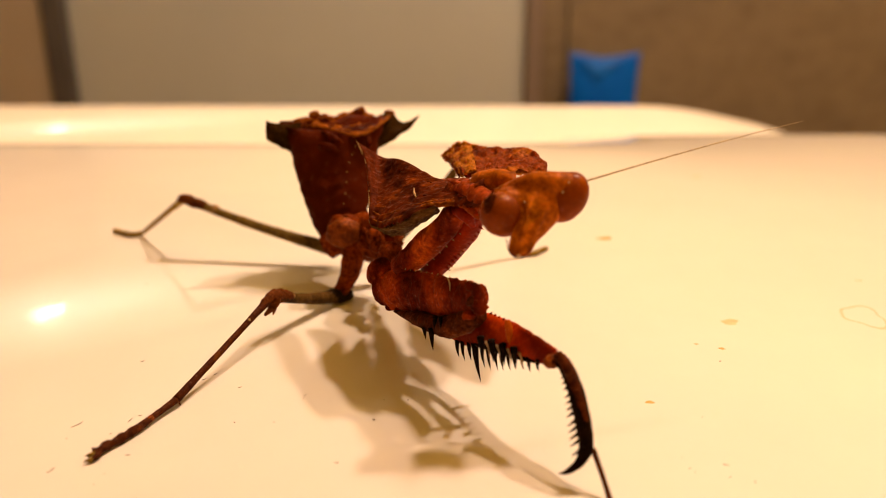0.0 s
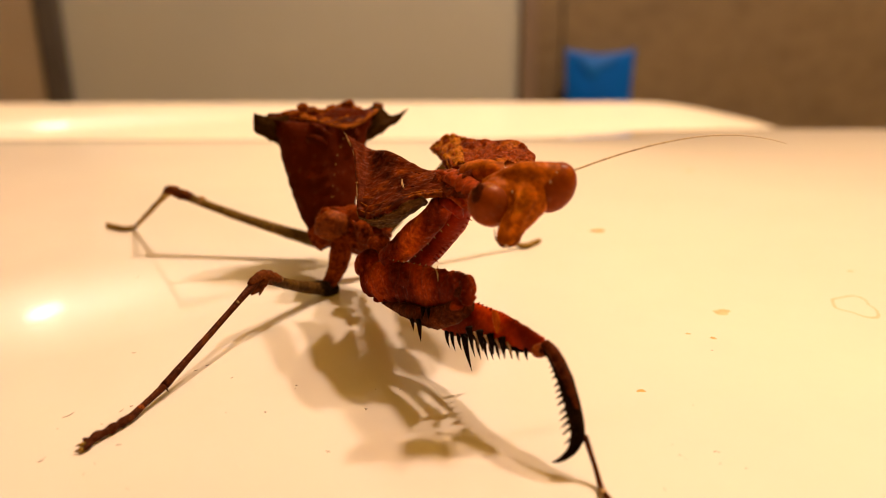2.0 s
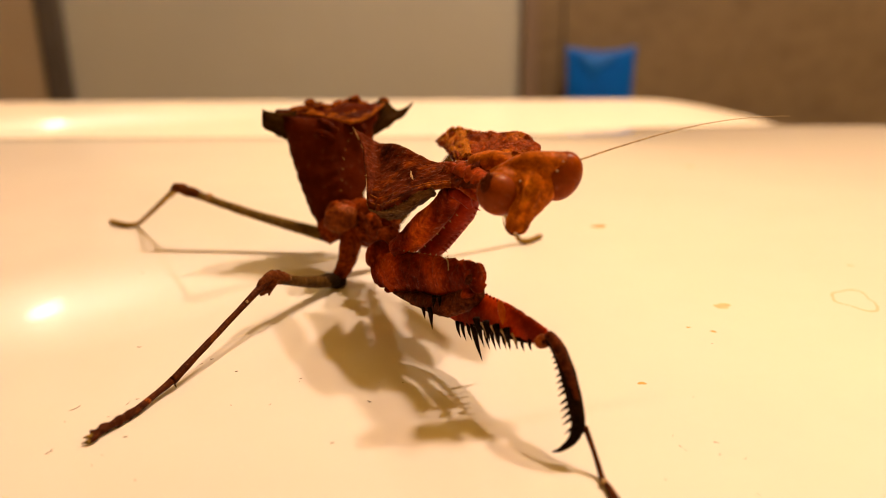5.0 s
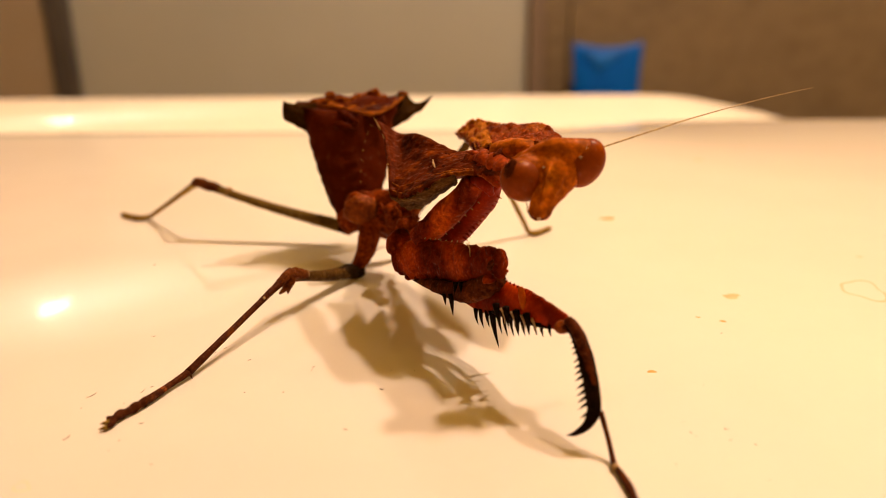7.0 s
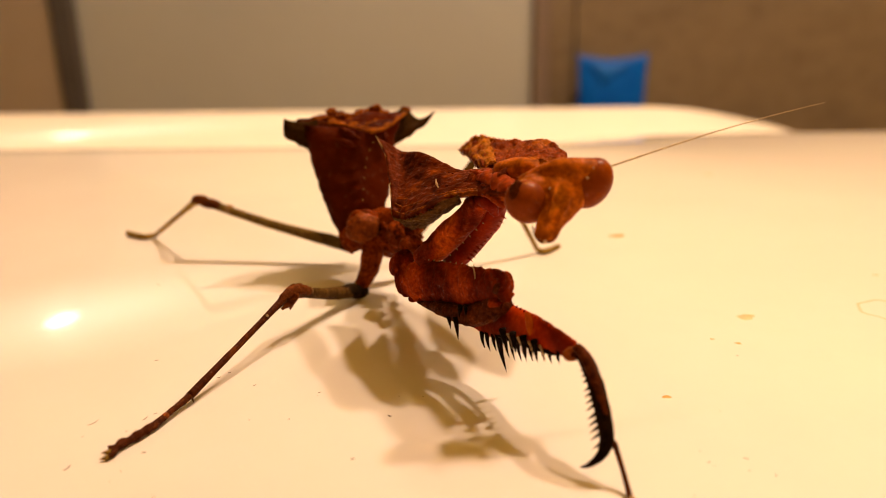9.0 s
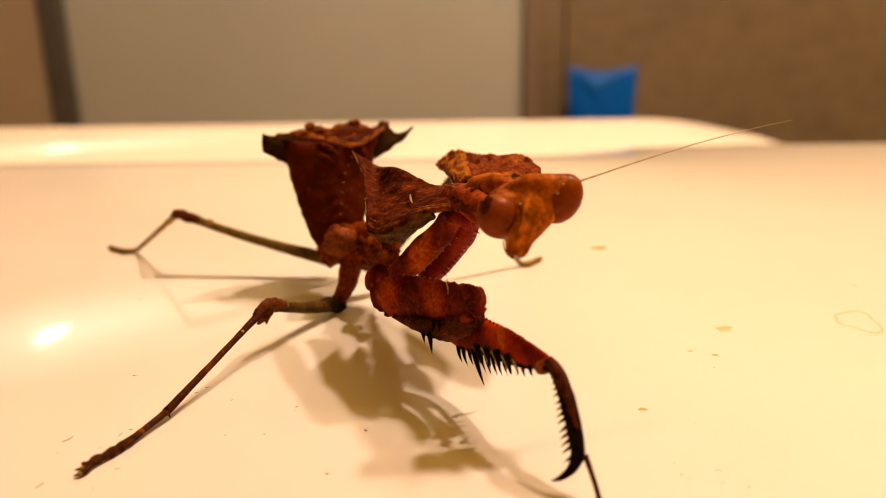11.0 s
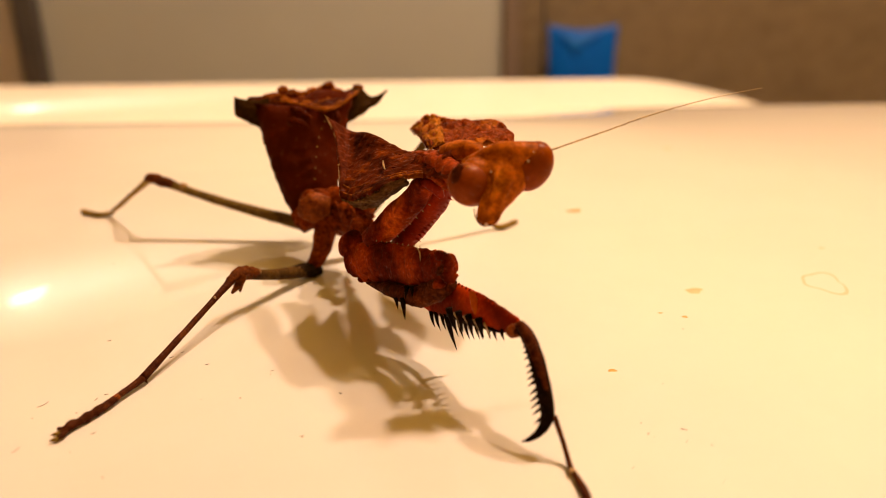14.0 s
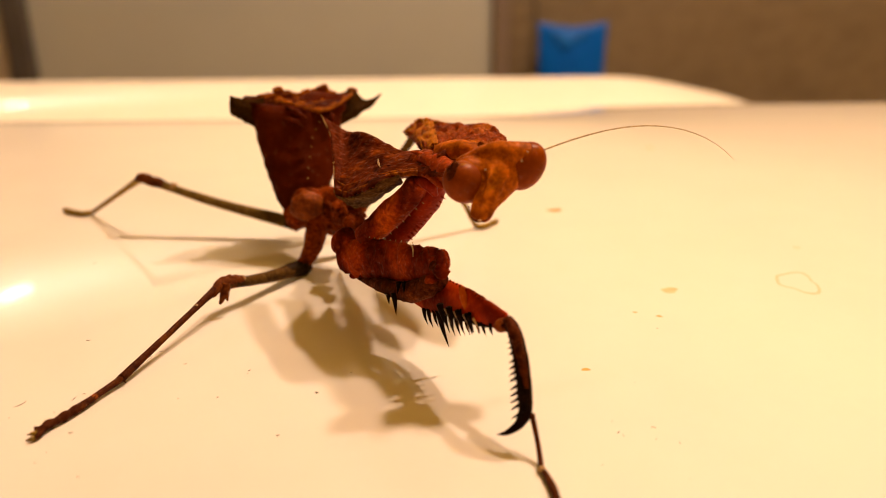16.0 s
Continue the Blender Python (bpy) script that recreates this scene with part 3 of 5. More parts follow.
def abdomen(m):
    """A flattened abdomen, curled up steeply, broad and hollow at its upper end, with side lobes."""
    bm = BM()
    lo, hi = Vector((-9.94, 80.00, 5.30)), Vector((-11.03, 85.50, 15.98))
    across = Vector((0.985, 0.17, 0.02))
    back = Vector((-0.17, 0.985, 0.0))
    rings, n, steps = [], 36, 26
    for i in range(steps):
        s = i / (steps - 1)
        c = lo.lerp(hi, s) + back * (1.6 * s * s)
        a = 1.40 + 3.85 * s ** 0.55 + 0.7 * smooth_step(0.8, 1.0, s)
        b = 1.5 + 1.6 * s
        seg = 1 + 0.02 * math.sin(s * 9 * 2 * math.pi)
        ring = []
        for k in range(n):
            t = 2 * math.pi * k / n
            co, si = math.cos(t), math.sin(t)
            q = c + across * (a * seg * co) + back * (b * math.copysign(abs(si) ** 1.25, si))
            rise = smooth_step(0.7, 1.0, s)
            q.z += rise * (0.9 * abs(co) ** 2 + 0.25 * max(-si, 0) ** 2 + 1.1 * max(si, 0))
            q.z += 0.16 * rise * math.sin(t * 7)
            if si < 0:
                q -= back * 0.45 * math.exp(-(co / 0.10) ** 2) * (0.6 + 0.4 * math.cos(s * 9 * 2 * math.pi))
            q += Vector((noise.noise(q * 0.9), noise.noise(q * 0.9 + Vector((9, 0, 0))), 0)) * 0.28
            ring.append(bm.verts.new(q))
        rings.append(ring)
    # the hollow upper end
    rim = rings[-1]
    mid = sum((v.co for v in rim), Vector()) / n
    for depth, f in ((0.05, 0.8), (0.25, 0.5), (0.35, 0.2)):
        rings.append([bm.verts.new(mid + (v.co - mid) * f - Vector((0, 0, depth)) + Vector((0, 0, 0.35 * noise.noise(v.co * 1.3)))) for v in rim])
    for x, y in zip(rings, rings[1:]):
        for k in range(n):
            bm.faces.new((x[k], x[(k + 1) % n], y[(k + 1) % n], y[k]))
    bm.faces.new(rings[0][::-1])
    bm.faces.new(rings[-1])
    ab = ride(part("abdomen", bm, ABDOMEN, m, "dark red-brown leaf-shaped abdomen curled upright", at=lo))
    # side lobes
    bm = BM()
    sheet(bm, [[(-14.68, 86.00, 17.07), (-16.20, 85.50, 16.90), (-17.55, 85.00, 17.17), (-18.22, 85.00, 17.42)],
               [(-14.68, 85.50, 15.69), (-16.20, 85.00, 15.58), (-17.45, 84.70, 15.95), (-18.28, 84.60, 16.41)],
               [(-14.97, 85.00, 13.79), (-15.91, 84.60, 14.12), (-16.97, 84.40, 14.80), (-18.25, 84.40, 15.50)]], 14, 9, 0.9, 0.25, 0.9, 0.12)
    part("lobe", bm, OLIVE, ab, "blunt dark olive side lobe")
    bm = BM()
    sheet(bm, [[(-6.66, 90.00, 16.87), (-5.18, 90.00, 17.38), (-3.47, 90.00, 16.38), (-1.74, 91.00, 17.03)],
               [(-6.60, 88.50, 15.50), (-5.15, 88.60, 15.74), (-3.66, 89.40, 15.61), (-1.74, 91.00, 16.97)],
               [(-6.67, 87.00, 14.03), (-5.53, 87.60, 14.19), (-3.85, 88.80, 15.17), (-1.68, 91.00, 16.90)]], 14, 9, 0.8, 0.25, 0.9, 0.1)
    part("lobe", bm, OLIVE, ab, "pointed dark side lobe")
    # warts on the far rim and small spines down the middle
    for p, r in (((-13.26, 87.00, 17.69), 0.42), ((-8.59, 91.00, 17.41), 0.55), ((-5.10, 91.00, 17.26), 0.42), ((-10.26, 90.00, 16.83), 0.3), ((-15.02, 86.50, 17.07), 0.28), ((-6.70, 90.50, 16.54), 0.3)):
        bm = BM()
        blob(bm, p, ((r * 1.3, 0, 0), (0, r, 0), (0, 0, r * 1.1)), sub=3, rough=0.5, freq=1.6)
        part("wart", bm, LOBE, ab, "orange-brown wart on the rim")
    for p in ((-8.19, 81.90, 15.15), (-8.57, 81.70, 14.32), (-8.87, 81.30, 13.53), (-9.04, 80.80, 12.64), (-9.17, 80.50, 11.59), (-9.30, 80.10, 10.43), (-9.38, 79.80, 9.37)):
        bm = BM()
        ball(bm, p, 0.08, sub=2)
        part("bead", bm, TAN, ab, "tiny light bead along the middle")
    # crumpled floor of the hollow upper end
    bm = BM()
    sheet(bm, [[(-14.66, 86.50, 16.56), (-11.75, 85.30, 16.45), (-9.44, 84.30, 16.14), (-8.01, 83.80, 16.02), (-6.27, 86.00, 16.50), (-5.02, 89.30, 17.21)],
               [(-14.45, 88.50, 16.54), (-11.83, 88.50, 16.32), (-9.71, 88.20, 16.15), (-8.27, 88.50, 16.56), (-6.60, 89.00, 16.48), (-5.19, 90.00, 17.05)],
               [(-13.98, 90.00, 17.12), (-11.92, 90.50, 16.91), (-10.11, 91.00, 16.63), (-8.64, 91.50, 17.35), (-6.73, 91.00, 16.60), (-5.10, 91.00, 17.26)]], 40, 18, 0.4, 0.5, 1.1)
    part("hollow", bm, CRUMPLE, ab, "orange crumpled hollow of the upper end")
    # dark folds under the front rim
    for a, b, c in (((-12.03, 84.10, 16.44), (-10.85, 83.40, 15.92), (-9.70, 82.90, 15.37)), ((-12.38, 83.40, 15.18), (-11.20, 82.90, 15.01), (-10.08, 82.60, 14.43)), ((-7.18, 84.30, 15.88), (-6.92, 83.90, 15.19), (-7.05, 83.60, 14.36))):
        part("fold", tube(BM(), [a, b, c], [0.12, 0.36, 0.12], sides=10, n=18, rough=0.5, freq=2.0), ABDOMEN, ab)
    # curled ridge inside the upper end
    bm = BM()
    tube(bm, [(-14.63, 86.30, 16.65), (-12.02, 85.00, 16.63), (-10.02, 84.00, 16.32), (-7.97, 83.30, 16.10), (-6.37, 85.60, 16.50), (-4.94, 89.20, 17.22)], [0.12, 0.14, 0.15, 0.17, 0.16, 0.12], n=40, rough=0.5)
    part("ridge", bm, CRUMPLE, ab, "orange-brown crumpled ridge")
    bm = BM()
    tube(bm, [(-15.11, 87.00, 16.88), (-13.11, 88.50, 17.05), (-10.99, 90.00, 16.90), (-8.79, 91.50, 17.02), (-6.73, 91.00, 16.60), (-4.97, 91.00, 17.12)], [0.3, 0.42, 0.45, 0.55, 0.45, 0.3], sides=12, n=60, rough=0.75, freq=1.7)
    part("ridge", bm, LOBE, ab, "orange-brown crumpled far rim")
    return ab


def thorax(m):
    bm = BM()
    tube(bm, [(-11.34, 80.00, 4.86), (-8.37, 79.00, 6.41), (-5.07, 76.00, 8.45), (-1.71, 71.20, 11.61), (1.19, 65.20, 14.29), (3.07, 60.00, 15.56), (4.42, 56.80, 16.50)],
         [1.54, 1.92, 1.25, 1.06, 1.15, 1.15, 0.90], sides=16, n=40, rough=0.16)
    blob(bm, (-9.12, 77.60, 7.12), ((1.92, 0.00, 0.29), (0.00, 1.63, 0.00), (-0.29, 0.00, 1.82)), sub=4, rough=0.16, freq=0.8)
    blob(bm, (-10.40, 78.60, 5.26), ((1.25, 0.00, 0.19), (0.00, 1.15, 0.00), (0.00, 0.00, 1.15)), rough=0.3, freq=1.5)
    blob(bm, (-6.10, 77.00, 5.83), ((2.11, 0.00, -0.58), (0.00, 1.54, 0.00), (0.38, 0.00, 1.63)), rough=0.18, freq=1.6)
    blob(bm, (-3.86, 70.50, 6.69), ((1.25, 0.00, 0.00), (0.00, 1.44, 0.00), (0.00, 0.00, 1.44)), rough=0.2, freq=1.6)
    blob(bm, (-4.52, 73.00, 7.71), ((1.70, 0.00, 0.30), (0.00, 1.50, 0.00), (-0.30, 0.00, 1.50)), sub=4, rough=0.25, freq=1.4)
    blob(bm, (2.78, 59.80, 15.32), ((1.63, -0.77, 0.00), (0.58, 1.06, 0.00), (0.00, 0.00, 1.20)), rough=0.3, freq=1.6)
    blob(bm, (-5.21, 75.50, 6.57), ((1.60, 0.00, 0.20), (0.00, 1.50, 0.00), (0.00, 0.00, 1.15)), rough=0.25, freq=1.5)
    blob(bm, (-6.50, 77.50, 5.55), ((1.30, 0.00, 0.20), (0.00, 1.60, 0.00), (0.00, 0.00, 1.10)), rough=0.25, freq=1.5)
    th = ride(part("thorax", bm, BODY, m, "knobbly red-brown thorax", at=(-8.37, 79.00, 6.41)))
    part("knob", blob(BM(), (-9.05, 76.30, 7.22), ((1.72, 0.1, 0.30), (0.0, 1.0, 0.0), (-0.28, 0.0, 1.66)), sub=4, rough=0.14, freq=0.9), KNOB, th, "lighter orange-brown rounded knob")
    for line in (((-7.6, 75.3, 6.6), (-6.6, 75.2, 6.1), (-5.6, 74.8, 6.4), (-4.9, 74.2, 7.3)), ((-6.9, 75.3, 8.1), (-6.0, 74.6, 7.3), (-5.0, 73.4, 6.6), (-3.9, 71.6, 6.1)), ((-5.3, 72.0, 9.0), (-4.7, 71.2, 8.2), (-4.3, 70.2, 7.4))):
        part("wrinkle", tube(BM(), line, [0.1, 0.26, 0.24, 0.1][:len(line)], sides=8, n=24, rough=0.7, freq=2.2), BODY, th)
    bm = BM()
    tube(bm, [(-8.21, 77.00, 5.72), (-8.37, 76.00, 3.96), (-8.94, 75.60, 2.20), (-9.83, 75.00, 0.96)], [1.30, 1.10, 0.91, 0.62], rough=0.14)
    part("coxa", bm, BODY, th)
    bm = BM()
    tube(bm, [(-7.73, 80.00, 4.18), (-6.41, 80.50, 3.36), (-5.70, 81.00, 2.80)], [1.06, 0.86, 0.58], rough=0.1)
    part("coxa", bm, BODY, th)
    bm = BM()
    tube(bm, [(1.93, 61.80, 15.32), (2.92, 59.00, 16.05), (3.75, 57.00, 16.15), (4.55, 55.20, 15.95), (5.30, 53.20, 16.00)], [0.5, 0.75, 0.8, 0.85, 0.7], sides=14, rough=0.3, freq=1.8)
    part("neck", bm, SKIN, th, "red-brown neck fold")
    bm = sheet(BM(), [[(3.45, 59.00, 17.22), (4.37, 58.20, 17.73), (5.40, 57.40, 18.04), (6.61, 56.50, 17.94)], [(3.42, 58.40, 16.98), (4.33, 57.40, 17.17), (5.34, 56.60, 17.41), (6.53, 55.60, 17.42)], [(3.44, 58.60, 16.58), (4.36, 57.80, 16.60), (5.39, 57.00, 16.71), (6.40, 56.20, 16.70)]], 24, 12, 0.7, 0.10, 1.4)
    part("collar", bm, HEAD, th, "smooth leaf-shaped collar behind the head")
    bm = BM()
    tube(bm, [(1.75, 58.80, 14.53), (2.52, 57.60, 14.62), (3.12, 57.20, 14.35), (3.50, 57.40, 13.61)], [0.25, 0.42, 0.45, 0.25], sides=12, n=24, rough=0.3, freq=1.8)
    part("throat", bm, DEEP, th, "red folds of skin under the neck")
    for line, r in ((((1.63, 61.20, 16.34), (2.49, 59.40, 16.33), (3.31, 57.80, 16.20), (4.03, 56.60, 15.83)), 0.34), (((2.11, 58.90, 15.70), (2.78, 57.70, 15.69), (3.44, 56.80, 15.53), (4.06, 56.20, 15.13)), 0.30), (((2.41, 57.40, 15.22), (3.00, 56.70, 15.28), (3.51, 56.40, 14.99), (4.02, 56.20, 14.50)), 0.24)):
        part("neck_fold", tube(BM(), line, [r * 0.3, r, r * 1.1, r * 0.6], sides=12, n=30, rough=0.45, freq=1.6), SKIN, th, "orange-red fold of the neck")
    return th


def shield(m):
    """The leaf-shaped plates that spread from the neck: one towards the viewer's side, one behind."""
    net = [[(-6.96, 73.50, 17.08), (-4.62, 72.60, 15.88), (-2.49, 67.80, 16.61), (0.44, 64.00, 15.89), (2.77, 61.50, 15.75), (4.27, 56.50, 16.65)],
           [(-5.99, 70.50, 16.16), (-4.45, 69.00, 14.83), (-2.02, 64.80, 15.25), (0.42, 61.90, 15.59), (2.68, 59.50, 15.94), (4.20, 55.50, 16.53)],
           [(-5.19, 65.00, 14.02), (-4.09, 63.80, 13.48), (-1.95, 61.40, 14.31), (0.40, 59.50, 15.21), (2.60, 57.80, 15.72), (4.15, 54.80, 16.24)],
           [(-4.90, 62.20, 12.44), (-3.76, 60.80, 12.55), (-1.55, 57.70, 14.18), (0.51, 57.90, 15.07), (2.58, 57.00, 15.31), (4.10, 54.00, 15.91)]]
    bm = sheet(BM(), net, 90, 44, 0.42, 0.13, 1.5, 0.20)
    near = ride(part("shield_plate", bm, SHIELD, m, "brown veined leaf-like neck plate with a sharp corner", at=(0.44, 65.20, 14.45)))
    bm = BM()
    sheet(bm, [[(-4.92, 62.50, 12.32), (-3.69, 61.10, 12.42), (-1.55, 57.80, 14.10), (0.63, 57.00, 15.24)],
               [(-4.39, 66.00, 10.71), (-3.11, 65.00, 11.03), (-1.28, 59.80, 13.22), (0.76, 59.50, 14.42)],
               [(-3.75, 69.20, 9.12), (-2.53, 68.50, 9.53), (-0.96, 67.20, 11.01), (0.87, 63.80, 13.15)]], 26, 9, 0.5, 0.3, 0.9, 0.15)
    part("under_fold", bm, BARK, near, "greyish folded underside")
    for p, q in (((-5.47, 68.70, 15.22), (-5.67, 68.70, 15.33)), ((-5.18, 65.60, 14.31), (-5.38, 65.60, 14.35)), ((-4.99, 63.90, 13.37), (-5.18, 63.90, 13.32)), ((-4.81, 62.50, 12.71), (-5.06, 62.50, 12.61)),
                 ((-6.28, 71.60, 16.40), (-7.16, 73.90, 17.24))):
        part("thorn", spike(BM(), p, q, 0.13), TAN, near)
    for line, r in (([(-7.01, 73.40, 17.15), (-6.18, 73.10, 16.59), (-5.33, 73.30, 15.89), (-4.68, 73.40, 15.75)], 0.06), ([(-6.04, 70.40, 16.18), (-5.51, 68.50, 15.26), (-5.19, 65.00, 14.03), (-4.94, 62.10, 12.51)], 0.05)):
        part("margin", tube(BM(), line, [r * 0.6, r, r, r * 0.5], sides=8, n=30, rough=0.5, freq=2.5), TAN, near, "thin pale margin of the plate")
    skin = surface(net, 61, 41)
    for v0, v1, r in ((0.30, 0.12, 0.05), (0.46, 0.34, 0.06), (0.58, 0.52, 0.09), (0.68, 0.68, 0.08), (0.78, 0.82, 0.13), (0.90, 0.95, 0.15)):
        line = [skin[int(60 * u)][int(40 * (v0 + (v1 - v0) * (1 - u)))] for u in (0.06, 0.2, 0.38, 0.56, 0.76)]
        line = [Vector(q) + Vector((-0.04, -0.20, 0.05)) for q in line]
        part("vein", tube(BM(), line, [r * 0.4, r * 0.8, r, r * 1.3, r * 1.5], sides=10, n=40, rough=0.6, freq=2.4), LOBE if v0 > 0.6 else SHIELD, near)
    bm = BM()
    tube(bm, [(-1.18, 61.70, 15.55), (-1.13, 61.00, 15.36), (-0.98, 60.30, 15.18)], [0.06, 0.10, 0.05], sides=6)
    part("scratch", bm, PALE, near, "small white fleck")
    bm = BM()
    sheet(bm, [[(2.48, 69.20, 14.85), (3.42, 67.20, 15.19), (4.97, 66.20, 15.63), (7.19, 63.60, 16.42), (9.40, 62.20, 16.67)],
               [(1.78, 75.30, 14.69), (3.31, 73.90, 15.22), (5.34, 71.20, 15.63), (7.72, 68.50, 16.32), (10.15, 66.00, 16.34)],
               [(0.93, 80.00, 14.43), (3.07, 79.30, 15.67), (5.68, 76.00, 15.97), (8.82, 71.90, 16.68), (10.21, 67.20, 16.48)]], 64, 30, 0.55, 0.5, 1.25, 0.14)
    far = ride(part("shield_plate", bm, FARPLATE, m, "crumpled orange-brown neck plate with a torn margin", at=(3.31, 73.90, 15.22)))
    rng = random.Random(3)
    for k in range(7):
        u = (k + 0.5) / 7
        c = spline([(1.29, 79.50, 14.64), (3.22, 78.70, 15.65), (5.65, 75.70, 15.90), (8.63, 71.60, 16.57), (10.11, 67.20, 16.43)], 50)[int(u * 49)]
        part("thorn", spike(BM(), c, Vector(c) + Vector((rng.uniform(-0.3, 0.3), 0, rng.uniform(0.04, 0.14))), 0.3), FARPLATE, far)
    bm = BM()
    sheet(bm, [[(2.65, 68.40, 15.12), (3.31, 67.00, 15.44), (4.05, 66.60, 15.80)], [(1.98, 74.30, 14.87), (2.85, 73.40, 15.25), (4.10, 72.30, 15.85)], [(1.04, 79.30, 14.56), (2.20, 79.00, 15.35), (4.00, 77.80, 16.05)]], 18, 18, 0.4, 0.45, 1.4, 0.25)
    part("margin", bm, GOLD, far, "golden torn margin of the far plate")
    line = [(1.10, 79.20, 14.60), (2.10, 78.90, 15.30), (3.15, 78.60, 15.80), (4.40, 77.00, 15.92), (5.60, 75.50, 16.04)]
    part("margin", tube(BM(), line, [0.22, 0.38, 0.36, 0.30, 0.14], sides=10, n=60, rough=0.9, freq=2.6), GOLD, far, "golden knobbly upper margin")


def head(m):
    """A wedge-shaped head: one bar from eye to eye that narrows down to the chin."""
    bm = BM()
    face = (0.93, 0.30, 0.22)
    tube(bm, [(8.52, 53.95, 17.96), (8.32, 53.07, 17.59), (7.98, 52.17, 16.80), (7.43, 51.49, 15.81), (6.75, 50.70, 14.87), (6.44, 50.20, 14.19), (6.37, 50.01, 13.67)],
         [0.77, 1.55, 1.74, 1.30, 0.93, 0.89, 0.58], sides=32, n=50, wide=face, flat=0.66, rough=0.07)
    for line in (((7.16, 51.14, 17.45), (6.87, 50.62, 16.57), (6.60, 50.28, 15.66), (6.24, 50.10, 14.81)), ((8.32, 51.16, 17.36), (7.98, 50.68, 16.43), (7.47, 50.29, 15.57), (6.99, 50.10, 14.81))):
        tube(bm, line, [0.10, 0.16, 0.16, 0.10], sides=10, n=20, rough=0.4)
    tube(bm, [(5.02, 54.34, 16.93), (6.27, 53.36, 17.62), (7.56, 52.81, 18.00), (8.90, 52.37, 18.04), (10.16, 52.37, 18.13)], [0.44, 0.64, 0.95, 0.97, 0.85], sides=16, n=24, rough=0.04)
    blob(bm, (9.14, 52.66, 17.14), ((0.97, 0.10, -0.53), (-0.24, 1.16, 0.00), (0.82, 0.10, 1.31)), sub=3)
    blob(bm, (5.76, 52.57, 16.46), ((1.37, 0.29, 0.00), (-0.29, 1.21, 0.00), (0.00, 0.00, 1.37)), sub=4)
    hd = ride(melt(part("head", bm, HEAD, m, "tan-brown wedge-shaped head", at=(6.97, 52.17, 16.81)), 0.12, 22))
    bm = BM()
    blob(bm, (5.32, 51.96, 16.08), ((1.57, 0.36, 0.00), (-0.36, 1.26, 0.09), (-0.12, 0.00, 1.55)), sub=4)
    part("eye", bm, EYE, hd, "smooth brown bulging eye")
    bm = BM()
    blob(bm, (9.72, 52.37, 17.20), ((1.22, 0.19, -0.56), (-0.36, 1.26, 0.09), (0.85, 0.12, 1.66)), sub=4)
    part("eye", bm, EYE, hd, "smooth brown bulging eye")
    bm = BM()
    tube(bm, [(5.44, 49.72, 15.00), (5.56, 49.28, 14.41), (6.02, 49.07, 14.03), (6.63, 49.07, 14.07), (7.11, 49.36, 14.39)], [0.03, 0.06, 0.09, 0.07, 0.04], sides=10, n=24, rough=0.3)
    part("mouth", bm, DARKLEG, hd, "dark wet mouthparts")
    # pale bead put in as the highlight on the wet mouth
    part("drop", ball(BM(), (6.21, 48.82, 14.11), 0.13, sub=2), PALE, hd, "tiny pale bead painted as a wet glint at the mouth")
    bm = BM()
    blob(bm, (4.34, 51.07, 17.19), ((0.39, 0.00, 0.60), (0.23, -0.39, -0.16), (-0.12, -0.08, 0.10)), sub=3, rough=0.6, freq=2.0)
    part("cheek", bm, DARKLEG, hd, "dark patch behind the eye")
    bm = BM()
    blob(bm, (5.21, 51.53, 17.40), ((0.25, 0.10, 0.00), (0.00, 0.12, 0.00), (0.00, 0.00, 0.15)), sub=3, rough=0.2)
    part("patch", bm, GOLD, hd, "small tan patch above the eye")
    # pale beads put in as small highlights on the head
    for p, r in (((6.71, 51.09, 17.19), 0.09), ((9.26, 51.09, 17.88), 0.10), ((9.67, 51.29, 18.50), 0.07)):
        part("bead", ball(BM(), p, r, sub=2), PALE, hd, "tiny pale bead painted as a highlight")
    return hd


